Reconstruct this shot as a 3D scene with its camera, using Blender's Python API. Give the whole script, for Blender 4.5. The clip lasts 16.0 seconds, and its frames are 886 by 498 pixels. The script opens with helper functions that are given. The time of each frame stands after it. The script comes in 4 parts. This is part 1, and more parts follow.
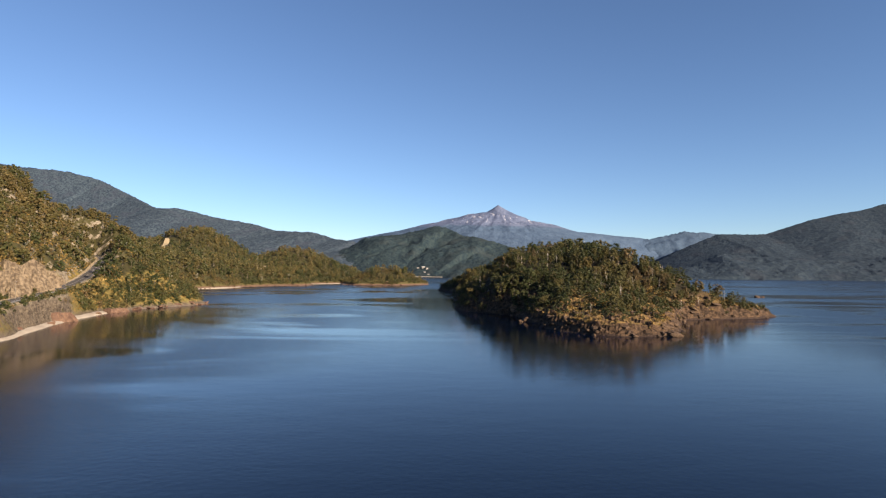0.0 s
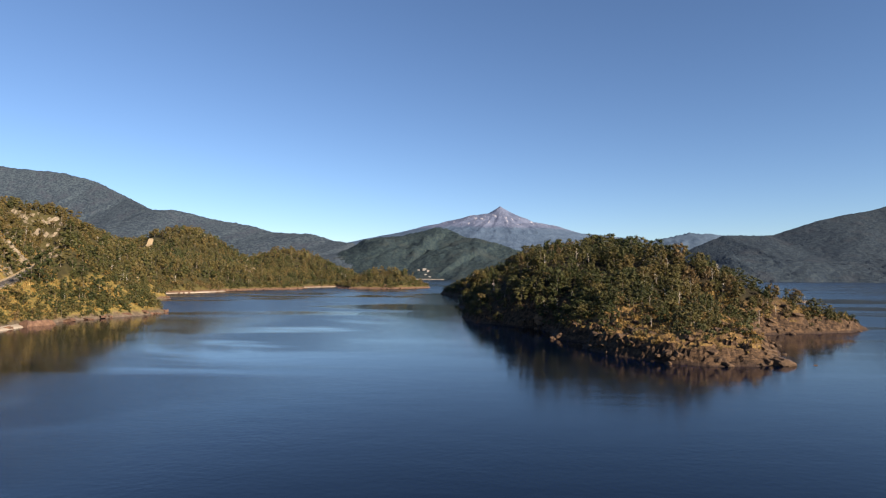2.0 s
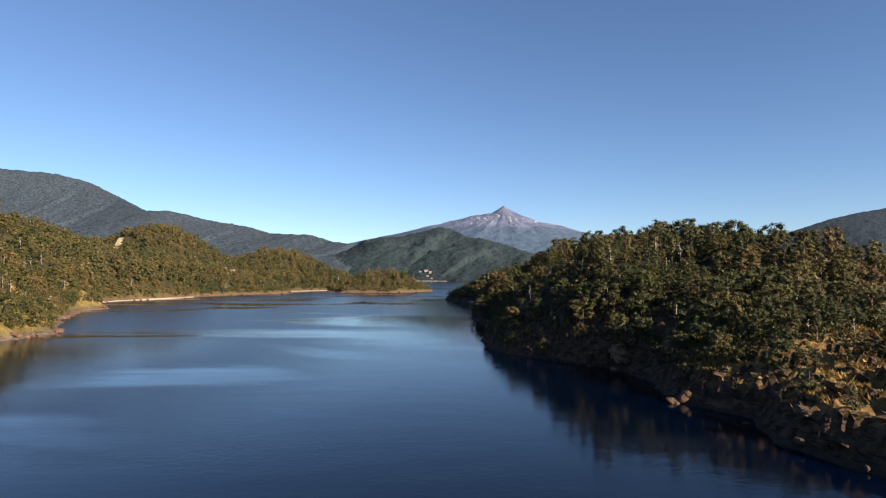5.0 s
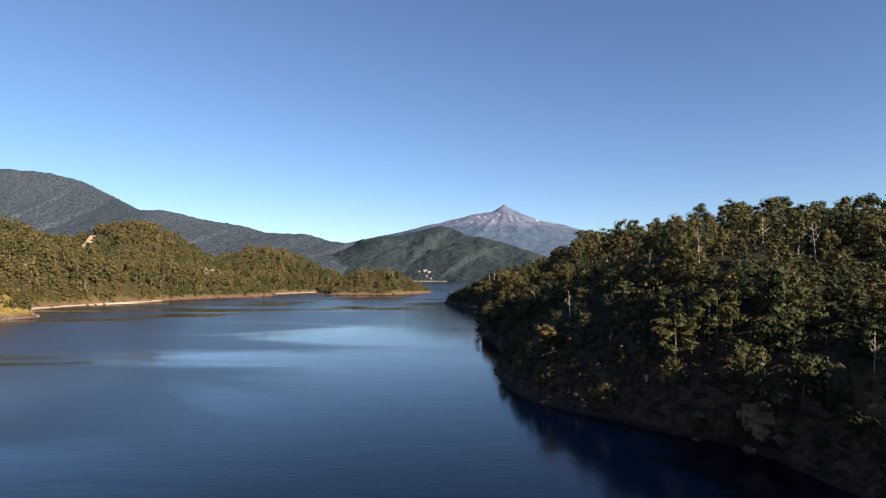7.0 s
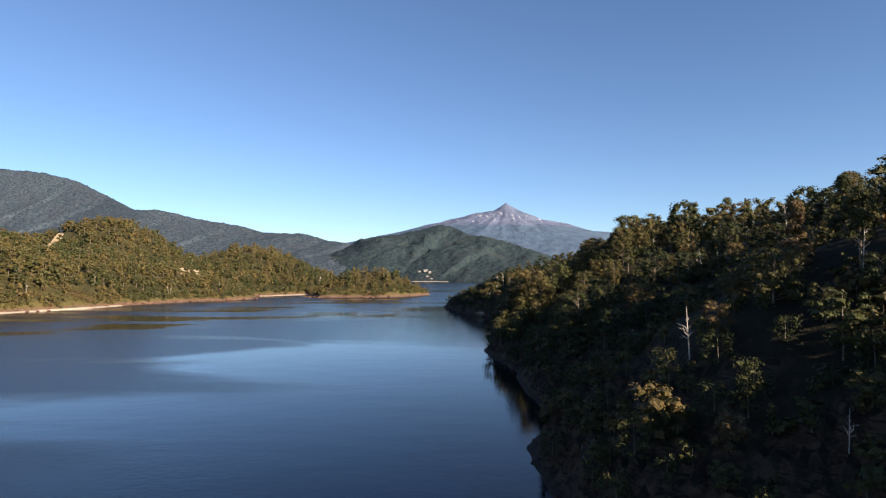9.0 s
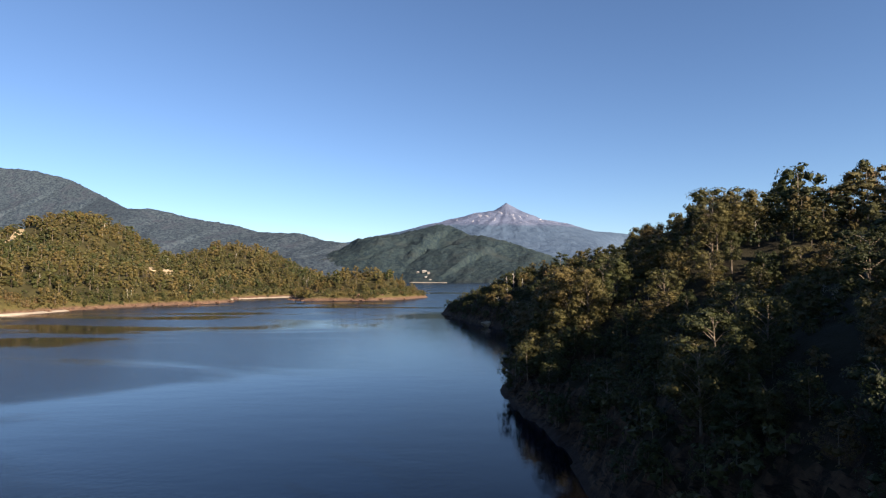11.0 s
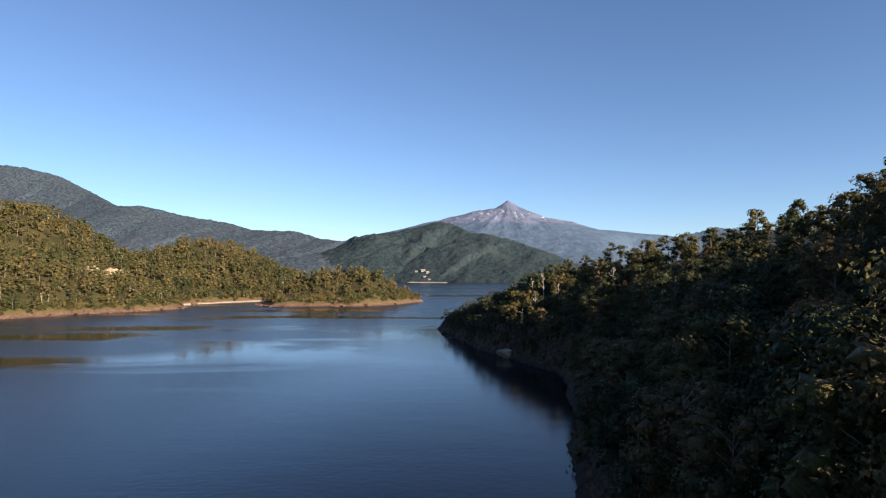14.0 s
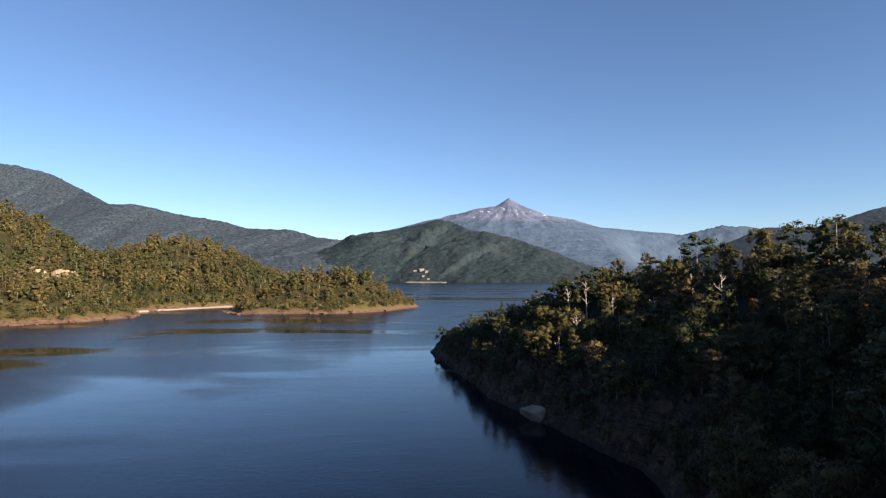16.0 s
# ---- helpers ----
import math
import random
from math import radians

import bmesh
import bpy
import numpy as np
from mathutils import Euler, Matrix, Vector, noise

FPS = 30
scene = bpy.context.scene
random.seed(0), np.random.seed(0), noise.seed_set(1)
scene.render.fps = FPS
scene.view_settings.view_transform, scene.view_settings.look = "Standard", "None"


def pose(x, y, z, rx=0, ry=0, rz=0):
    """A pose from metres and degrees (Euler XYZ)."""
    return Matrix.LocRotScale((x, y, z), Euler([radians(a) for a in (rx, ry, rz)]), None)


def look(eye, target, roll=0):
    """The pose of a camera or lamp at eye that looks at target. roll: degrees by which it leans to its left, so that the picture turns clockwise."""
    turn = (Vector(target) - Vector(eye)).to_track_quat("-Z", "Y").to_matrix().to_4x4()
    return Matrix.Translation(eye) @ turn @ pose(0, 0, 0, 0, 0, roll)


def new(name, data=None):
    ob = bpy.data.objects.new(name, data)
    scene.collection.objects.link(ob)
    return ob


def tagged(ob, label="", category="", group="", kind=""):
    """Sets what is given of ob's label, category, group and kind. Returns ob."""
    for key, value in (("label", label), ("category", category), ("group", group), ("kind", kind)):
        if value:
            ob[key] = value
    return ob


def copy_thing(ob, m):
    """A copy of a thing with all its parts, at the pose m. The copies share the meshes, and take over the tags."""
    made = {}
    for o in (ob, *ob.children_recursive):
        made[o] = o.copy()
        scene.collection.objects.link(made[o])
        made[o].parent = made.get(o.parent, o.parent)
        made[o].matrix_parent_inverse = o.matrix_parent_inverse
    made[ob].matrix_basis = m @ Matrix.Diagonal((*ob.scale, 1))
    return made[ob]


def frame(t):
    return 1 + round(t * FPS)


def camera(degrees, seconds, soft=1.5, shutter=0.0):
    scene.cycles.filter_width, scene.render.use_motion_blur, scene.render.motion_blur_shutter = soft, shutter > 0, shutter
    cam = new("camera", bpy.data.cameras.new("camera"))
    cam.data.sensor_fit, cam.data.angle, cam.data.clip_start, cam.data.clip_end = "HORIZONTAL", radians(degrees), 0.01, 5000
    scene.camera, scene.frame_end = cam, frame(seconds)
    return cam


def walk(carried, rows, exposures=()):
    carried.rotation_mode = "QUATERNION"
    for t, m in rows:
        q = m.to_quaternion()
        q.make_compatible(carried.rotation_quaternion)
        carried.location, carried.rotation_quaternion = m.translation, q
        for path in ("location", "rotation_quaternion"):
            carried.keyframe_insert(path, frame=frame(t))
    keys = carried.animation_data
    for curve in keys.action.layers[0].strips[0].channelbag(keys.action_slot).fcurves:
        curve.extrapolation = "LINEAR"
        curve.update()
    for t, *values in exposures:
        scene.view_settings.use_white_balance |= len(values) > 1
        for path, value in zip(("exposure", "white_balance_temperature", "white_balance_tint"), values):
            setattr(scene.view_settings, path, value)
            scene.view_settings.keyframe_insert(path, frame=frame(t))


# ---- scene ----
cam = camera(74.1, 16.0, soft=1.25)
SKY, SUN = 0.061, 5.0
PATH = [
    (0, (3.757, 2.171, 26.136), (3.749, 4.169, 26.212), 0.5),
    (0.5, (3.12, 20.312, 26.052), (3.111, 22.311, 26.13), 0.4),
    (1, (2.502, 38.404, 25.979), (2.493, 40.402, 26.059), 0.4),
    (1.5, (1.763, 56.634, 25.84), (1.752, 58.632, 25.922), 0.4),
    (2, (0.856, 74.932, 25.864), (0.845, 76.93, 25.948), 0.4),
    (2.5, (-0.01, 93.304, 25.944), (-0.021, 95.302, 26.027), 0.3),
    (3, (-0.927, 112.006, 26.133), (-0.937, 114.004, 26.217), 0.3),
    (3.5, (-1.942, 130.893, 26.368), (-1.952, 132.891, 26.453), 0.3),
    (4, (-3.051, 149.775, 26.504), (-3.062, 151.774, 26.59), 0.3),
    (4.2, (-3.292, 157.387, 26.483), (-3.306, 159.385, 26.572), 0.3),
    (6.5, (-2.488, 244.517, 26.56), (-2.504, 246.515, 26.647), 0.0),
    (7, (-2.41, 263.547, 26.8), (-2.427, 265.545, 26.888), -0.0),
    (7.5, (-2.215, 282.56, 26.942), (-2.234, 284.558, 27.03), -0.1),
    (8, (-2.222, 301.396, 26.999), (-2.24, 303.394, 27.087), -0.1),
    (8.5, (-1.939, 319.998, 26.992), (-1.959, 321.996, 27.08), -0.2),
    (9, (-1.629, 338.472, 27.017), (-1.65, 340.47, 27.105), -0.2),
    (11.5, (-1.053, 430.005, 26.907), (-1.072, 432.003, 26.998), -0.1),
    (12, (-0.794, 448.454, 26.972), (-0.813, 450.452, 27.062), -0.1),
    (12.5, (-0.587, 466.908, 27.052), (-0.606, 468.906, 27.142), -0.1),
    (13, (-0.609, 485.168, 27.245), (-0.628, 487.166, 27.335), -0.1),
    (13.5, (-0.497, 503.289, 27.611), (-0.517, 505.287, 27.7), -0.1),
    (14, (-0.396, 521.535, 28.01), (-0.416, 523.533, 28.098), -0.1),
    (14.5, (-0.09, 540.242, 28.513), (-0.111, 542.24, 28.6), -0.1),
    (15, (0.27, 559.449, 29.207), (0.249, 561.447, 29.293), -0.1),
    (15.5, (0.584, 578.614, 29.904), (0.565, 580.612, 29.989), -0.1),
    (16, (0.894, 597.568, 30.505), (0.874, 599.566, 30.589), -0.2),
]
walk(cam, [(t, look(eye, target, roll)) for t, eye, target, roll in PATH], exposures=[(0, 1.3, 6900, 15), (4.2, 1.32, 6900, 15), (7, 1.4, 6900, 15), (9, 1.47, 6900, 15), (12.5, 1.48, 6900, 15), (16, 1.42, 6900, 15)])

# ---- light ----
SUN_AZ, SUN_EL = 131.0, 22.0  # degrees clockwise from the view, and above the horizon
world = bpy.data.worlds.new("sky")
scene.world = world
world.use_nodes = True
wn = world.node_tree.nodes
sky = wn.new("ShaderNodeTexSky")
sky.sky_type, sky.sun_disc = "NISHITA", False
sky.sun_elevation, sky.sun_rotation = radians(SUN_EL), radians(SUN_AZ)
sky.air_density, sky.dust_density, sky.ozone_density = 0.85, 0.0, 5.0
wn["Background"].inputs["Strength"].default_value = SKY
world.node_tree.links.new(sky.outputs[0], wn["Background"].inputs["Color"])
sun = new("sun", bpy.data.lights.new("sun", "SUN"))
sun.data.energy, sun.data.angle, sun.data.color = SUN, radians(0.5), (1.0, 0.84, 0.65)
sun_way = Vector((math.sin(radians(SUN_AZ)) * math.cos(radians(SUN_EL)), math.cos(radians(SUN_AZ)) * math.cos(radians(SUN_EL)), math.sin(radians(SUN_EL))))
sun.matrix_world = look(tuple(sun_way * 300), (0, 0, 0))

rng = np.random.default_rng(7)


# ---- materials ----
class Mat:
    """A node material with short ways to write its nodes."""

    def __init__(self, name):
        self.m = bpy.data.materials.new(name)
        self.m.use_nodes = True
        self.t = self.m.node_tree
        self.bsdf = self.t.nodes["Principled BSDF"]
        self.out = self.t.nodes["Material Output"]

    def add(self, kind, **values):
        n = self.t.nodes.new("ShaderNode" + kind)
        for k, v in values.items():
            n.inputs[k].default_value = v
        return n

    def link(self, a, b):
        self.t.links.new(a, b)

    def place(self, scale=(1, 1, 1)):
        geo = self.add("NewGeometry")
        mp = self.add("Mapping")
        mp.inputs["Scale"].default_value = scale
        self.link(geo.outputs["Position"], mp.inputs["Vector"])
        return mp.outputs[0]

    def noise(self, vec, scale, detail=4.0, rough=0.55, distort=0.0):
        n = self.add("TexNoise", Scale=scale, Detail=detail, Roughness=rough, Distortion=distort)
        self.link(vec, n.inputs["Vector"])
        return n.outputs["Fac"]

    def ramp(self, fac, *stops):
        n = self.add("ValToRGB")
        e = n.color_ramp.elements
        while len(e) < len(stops):
            e.new(0.5)
        for el, (p, c) in zip(e, stops):
            el.position, el.color = p, (*c, 1) if len(c) == 3 else c
        self.link(fac, n.inputs[0])
        return n.outputs[0]

    def step(self, fac, a, b):
        n = self.add("MapRange")
        n.interpolation_type = "SMOOTHSTEP"
        n.inputs["From Min"].default_value, n.inputs["From Max"].default_value = a, b
        self.link(fac, n.inputs["Value"])
        return n.outputs[0]

    def math(self, op, a, b):
        n = self.t.nodes.new("ShaderNodeMath")
        n.operation = op
        for i, v in enumerate((a, b)):
            if isinstance(v, (int, float)):
                n.inputs[i].default_value = v
            else:
                self.link(v, n.inputs[i])
        return n.outputs[0]

    def mix(self, fac, a, b):
        n = self.t.nodes.new("ShaderNodeMix")
        n.data_type = "RGBA"
        for s, v in ((n.inputs[0], fac), (n.inputs[6], a), (n.inputs[7], b)):
            if isinstance(v, (int, float)):
                s.default_value = v
            elif isinstance(v, tuple):
                s.default_value = (*v, 1)
            else:
                self.link(v, s)
        return n.outputs[2]

    def bump(self, height, strength, distance):
        n = self.add("Bump", Strength=strength, Distance=distance)
        self.link(height, n.inputs["Height"])
        self.link(n.outputs[0], self.bsdf.inputs["Normal"])

    def done(self, colour, rough, spec=0.3):
        self.link(colour, self.bsdf.inputs["Base Color"])
        self.bsdf.inputs["Specular IOR Level"].default_value = spec
        if isinstance(rough, (int, float)):
            self.bsdf.inputs["Roughness"].default_value = rough
        else:
            self.link(rough, self.bsdf.inputs["Roughness"])
        return self.m


def parts_of_place(k):
    """Height and upright share of the surface, as node outputs."""
    geo = k.add("NewGeometry")
    a, b = k.add("SeparateXYZ"), k.add("SeparateXYZ")
    k.link(geo.outputs["Position"], a.inputs[0])
    k.link(geo.outputs["Normal"], b.inputs[0])
    return a.outputs[2], b.outputs[2]


def ground_material(name, rock_a, rock_b, grass_a, grass_b, shore, soil, grass_top, bare_top, pale=None, steep=(0.66, 0.9), grass_end=0):
    """Bare rock where steep or near the water, dry grass and leaf litter above."""
    k = Mat(name)
    p = k.place()
    h, up = parts_of_place(k)
    coarse, fine, grain = k.noise(p, 0.06, 5), k.noise(p, 0.5, 6, 0.65), k.noise(p, 3.0, 5, 0.7)
    strata = k.noise(k.place((0.35, 0.35, 2.2)), 0.8, 6, 0.65, 1.2)
    rock = k.mix(k.step(fine, 0.35, 0.65), rock_a, rock_b)
    rock = k.mix(k.step(strata, 0.5, 0.62), rock, tuple(c * 0.45 for c in rock_a))
    rock = k.mix(k.math("MULTIPLY", k.step(grain, 0.55, 0.75), 0.5), rock, tuple(min(1, c * 1.5) for c in rock_b))
    if pale:
        rock = k.mix(k.math("MULTIPLY", k.step(k.math("ADD", h, k.math("MULTIPLY", coarse, 8.0)), 13, 18), k.step(fine, 0.3, 0.55)), rock, pale)
    grass = k.mix(k.step(fine, 0.4, 0.6), grass_a, grass_b)
    litter = k.mix(k.step(coarse, 0.42, 0.58), soil, tuple(c * 0.6 for c in soil))
    veg = k.mix(k.step(k.math("ADD", h, k.math("MULTIPLY", k.math("SUBTRACT", coarse, 0.5), 22.0)), grass_top - 3, grass_top + 3), grass, litter)
    if grass_end:
        spot = k.add("SeparateXYZ")
        k.link(k.add("NewGeometry").outputs["Position"], spot.inputs[0])
        veg = k.mix(k.step(spot.outputs[1], grass_end, grass_end + 30), veg, litter)
    rise = k.math("ADD", h, k.math("MULTIPLY", k.math("SUBTRACT", fine, 0.5), 7.0))
    keep = k.math("MULTIPLY", k.step(up, *steep), k.step(rise, bare_top, bare_top + 3.0))
    colour = k.mix(keep, rock, veg)
    low = k.step(k.math("ADD", h, k.math("MULTIPLY", k.math("SUBTRACT", coarse, 0.5), 3.0)), 1.1, 0.5)
    colour = k.mix(low, colour, k.mix(k.step(fine, 0.4, 0.6), shore, tuple(c * 0.6 for c in shore)))
    k.bump(k.math("ADD", fine, k.math("MULTIPLY", k.math("ADD", grain, strata), 0.5)), 0.9, 0.5)
    return k.done(colour, 0.9, 0.2)


def leaf_material(name, stops, by_object):
    """Foliage whose hue changes from tree to tree and from leaf to leaf."""
    k = Mat(name)
    if by_object:
        tree = k.add("ObjectInfo").outputs["Random"]
    else:
        att = k.t.nodes.new("ShaderNodeAttribute")
        att.attribute_name = "tone"
        tree = att.outputs["Fac"]
    leaf = k.add("NewGeometry").outputs["Random Per Island"]
    colour = k.ramp(k.math("ADD", k.math("MULTIPLY", tree, 0.88), k.math("MULTIPLY", leaf, 0.12)), *stops)
    grain = k.noise(k.place(), 2.6, 3, 0.7)
    k.bump(grain, 0.8, 0.35)
    v = k.add("HueSaturation", Saturation=1.0)
    k.link(k.math("ADD", 0.35, k.math("ADD", k.math("MULTIPLY", leaf, 0.4), k.math("MULTIPLY", grain, 0.9))), v.inputs["Value"])
    k.link(colour, v.inputs["Color"])
    k.done(v.outputs[0], 0.55, 0.25)
    tr, mx = k.add("BsdfTranslucent"), k.add("MixShader", Fac=0.22)
    k.link(v.outputs[0], tr.inputs["Color"])
    k.link(k.bsdf.outputs[0], mx.inputs[1])
    k.link(tr.outputs[0], mx.inputs[2])
    k.link(mx.outputs[0], k.out.inputs["Surface"])
    return k.m


def plain_material(name, a, b, scale, rough=0.8, relief=0.3, size=0.05):
    k = Mat(name)
    p = k.place()
    n, g = k.noise(p, scale, 5), k.noise(p, scale * 7, 4)
    k.bump(k.math("ADD", n, k.math("MULTIPLY", g, 0.4)), relief, size)
    return k.done(k.mix(k.math("ADD", k.math("MULTIPLY", k.step(n, 0.3, 0.7), 0.75), k.math("MULTIPLY", g, 0.25)), a, b), rough)


LEAF_STOPS = [(0.0, (0.021, 0.032, 0.011)), (0.35, (0.042, 0.051, 0.016)), (0.6, (0.072, 0.069, 0.023)), (0.8, (0.102, 0.082, 0.028)), (0.93, (0.120, 0.078, 0.034)), (1.0, (0.14, 0.11, 0.055))]
leaf_tree = leaf_material("foliage_of_trees", LEAF_STOPS, True)
leaf_stuff = leaf_material("foliage_of_forest", LEAF_STOPS, False)
bark = plain_material("grey_bark", (0.11, 0.085, 0.06), (0.22, 0.19, 0.15), 1.5, 0.9, 0.6, 0.05)
dead_wood = plain_material("bleached_wood", (0.34, 0.31, 0.27), (0.55, 0.51, 0.46), 2.0, 0.85, 0.4, 0.03)
island_ground = ground_material("island_rock_and_grass", (0.026, 0.017, 0.012), (0.10, 0.063, 0.037), (0.24, 0.15, 0.058), (0.13, 0.09, 0.03), (0.045, 0.030, 0.023), (0.022, 0.020, 0.010), 12, 3.0, None, (0.57, 0.84), 335)
shore_ground = ground_material("shore_rock_and_grass", (0.07, 0.054, 0.040), (0.15, 0.122, 0.088), (0.19, 0.135, 0.042), (0.10, 0.086, 0.028), (0.14, 0.11, 0.085), (0.05, 0.045, 0.018), 22, 1.0, (0.20, 0.172, 0.13), (0.32, 0.5))
pale_rock = plain_material("pale_cut_rock", (0.16, 0.12, 0.08), (0.36, 0.30, 0.21), 0.25, 0.9, 0.9, 0.5)
boulder_rock = plain_material("brown_boulder_rock", (0.028, 0.019, 0.013), (0.105, 0.067, 0.040), 0.5, 0.85, 0.8, 0.3)
asphalt = plain_material("worn_asphalt", (0.055, 0.050, 0.046), (0.085, 0.078, 0.070), 0.4, 0.85, 0.2, 0.02)
road_paint = plain_material("road_paint", (0.35, 0.33, 0.28), (0.55, 0.52, 0.46), 0.7, 0.7, 0.1, 0.01)
verge = plain_material("sandy_road_verge", (0.22, 0.17, 0.10), (0.36, 0.29, 0.18), 0.3, 0.95, 0.5, 0.1)
galvanised = plain_material("galvanised_steel", (0.16, 0.16, 0.16), (0.25, 0.25, 0.25), 2, 0.45, 0.1, 0.01)
sand = plain_material("pale_beach_sand", (0.28, 0.24, 0.19), (0.40, 0.35, 0.28), 0.1, 0.95, 0.2, 0.1)
white_wall = plain_material("white_render", (0.20, 0.19, 0.175), (0.28, 0.265, 0.245), 0.5, 0.8, 0.1, 0.02)
roofing = plain_material("grey_metal_roof", (0.26, 0.25, 0.24), (0.36, 0.35, 0.33), 0.5, 0.7, 0.1, 0.02)
window_glass = plain_material("dark_window_glass", (0.02, 0.025, 0.03), (0.03, 0.035, 0.04), 1, 0.1, 0.0, 0.01)


def hazed_forest(name, dark, light, scale, warm=None):
    """Forest seen from kilometres off: crowns as fine mottling with relief, distance haze put into the colours."""
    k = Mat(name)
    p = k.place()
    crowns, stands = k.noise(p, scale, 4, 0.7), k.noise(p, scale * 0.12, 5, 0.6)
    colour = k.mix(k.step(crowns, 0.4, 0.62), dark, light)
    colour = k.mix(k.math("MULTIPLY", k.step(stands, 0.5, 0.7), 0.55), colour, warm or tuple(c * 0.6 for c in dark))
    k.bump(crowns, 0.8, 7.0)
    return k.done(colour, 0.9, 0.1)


# the blue in these forest colours stands in for the haze of distance
forest_left = hazed_forest("hazed_forest_left", (0.023, 0.037, 0.056), (0.060, 0.084, 0.103), 0.07, (0.050, 0.058, 0.080))
forest_mid = hazed_forest("hazed_forest_middle", (0.014, 0.027, 0.037), (0.031, 0.048, 0.051), 0.07, (0.036, 0.046, 0.048))
forest_right = hazed_forest("hazed_forest_right", (0.017, 0.029, 0.045), (0.034, 0.050, 0.064), 0.06, (0.036, 0.044, 0.056))
forest_foot = hazed_forest("hazed_forest_foothills", (0.045, 0.075, 0.12), (0.06, 0.095, 0.145), 0.02)

k = Mat("hazed_volcano_rock_and_snow")
h, up = parts_of_place(k)
p = k.place()
n1, n2 = k.noise(p, 0.012, 6, 0.65), k.noise(p, 0.004, 4)
streak = k.noise(k.place((1, 0.3, 0.25)), 0.03, 6, 0.6, 0.6)
# rock and forest are both tinted blue to imitate far haze
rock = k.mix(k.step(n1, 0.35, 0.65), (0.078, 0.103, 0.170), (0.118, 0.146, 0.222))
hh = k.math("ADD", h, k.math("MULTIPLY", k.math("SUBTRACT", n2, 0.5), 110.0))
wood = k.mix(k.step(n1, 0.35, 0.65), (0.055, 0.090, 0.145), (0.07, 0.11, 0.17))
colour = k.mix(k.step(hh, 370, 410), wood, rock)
band = k.math("MULTIPLY", k.step(hh, 405, 435), k.step(hh, 520, 480))
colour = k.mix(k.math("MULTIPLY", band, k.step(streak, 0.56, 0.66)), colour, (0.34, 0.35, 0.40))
k.bump(n1, 0.8, 25.0)
volcano_rock = k.done(colour, 0.95, 0.1)

# lake water: wind-ruffled, with calm glassy lanes
k = Mat("lake_water")
lanes = k.noise(k.place((0.34, 1.0, 1.0)), 0.011, 5, 0.5, 1.6)
ripple, swell = k.noise(k.place((0.8, 1, 1)), 0.9, 4, 0.6), k.noise(k.place((0.5, 1.0, 1)), 0.16, 3, 0.5)
spot = k.add("SeparateXYZ")
k.link(k.place(), spot.inputs[0])
lee = k.math("MULTIPLY", k.math("MULTIPLY", k.step(spot.outputs[0], -70, -5), k.step(spot.outputs[0], 200, 120)), k.step(spot.outputs[1], 900, 780))
cove = k.math("MULTIPLY", k.step(spot.outputs[0], -75, -115), k.step(spot.outputs[1], 460, 380))
lee = k.math("MAXIMUM", lee, cove)
ruffled = k.math("MULTIPLY", k.step(lanes, 0.36, 0.5), k.math("SUBTRACT", 1.0, k.math("MULTIPLY", lee, 0.75)))
k.bump(k.math("ADD", k.math("MULTIPLY", ripple, k.math("ADD", 0.3, ruffled)), k.math("MULTIPLY", swell, 0.8)), 0.15, 0.3)
k.bsdf.inputs["IOR"].default_value = 1.333
k.link(k.mix(0.5, (0.0, 0.0019, 0.0095), (0.0, 0.0023, 0.0105)), k.bsdf.inputs["Base Color"])
k.link(k.math("ADD", 0.05, k.math("MULTIPLY", ruffled, 0.2)), k.bsdf.inputs["Roughness"])
water_mat = k.m


# ---- geometry helpers ----
def lattice(i, j, seed):
    h = (i * 374761393 + j * 668265263 + seed * 144269) & 0xFFFFFFFF
    h = ((h ^ (h >> 13)) * 1274126177) & 0xFFFFFFFF
    return ((h ^ (h >> 16)) & 0xFFFF) / 65535.0


def vnoise(x, y, seed=0):
    i, j = np.floor(x).astype(np.int64), np.floor(y).astype(np.int64)
    u, v = x - i, y - j
    u, v = u * u * (3 - 2 * u), v * v * (3 - 2 * v)
    a = lattice(i, j, seed) * (1 - u) + lattice(i + 1, j, seed) * u
    b = lattice(i, j + 1, seed) * (1 - u) + lattice(i + 1, j + 1, seed) * u
    return a * (1 - v) + b * v


def fbm(x, y, size, octaves=4, seed=0, ridged=False):
    """Fractal noise, about -1 to 1, whose largest features measure size metres."""
    out, amp, tot = 0, 1.0, 0
    for o in range(octaves):
        n = vnoise(x / size * 2 ** o + 17.3 * o, y / size * 2 ** o - 9.1 * o, seed + o) * 2 - 1
        out, tot, amp = out + amp * (1 - 2 * np.abs(n) if ridged else n), tot + amp, amp * 0.5
    return out / tot


def smooth(a, b, v):
    u = np.clip((v - a) / (b - a), 0, 1)
    return u * u * (3 - 2 * u)


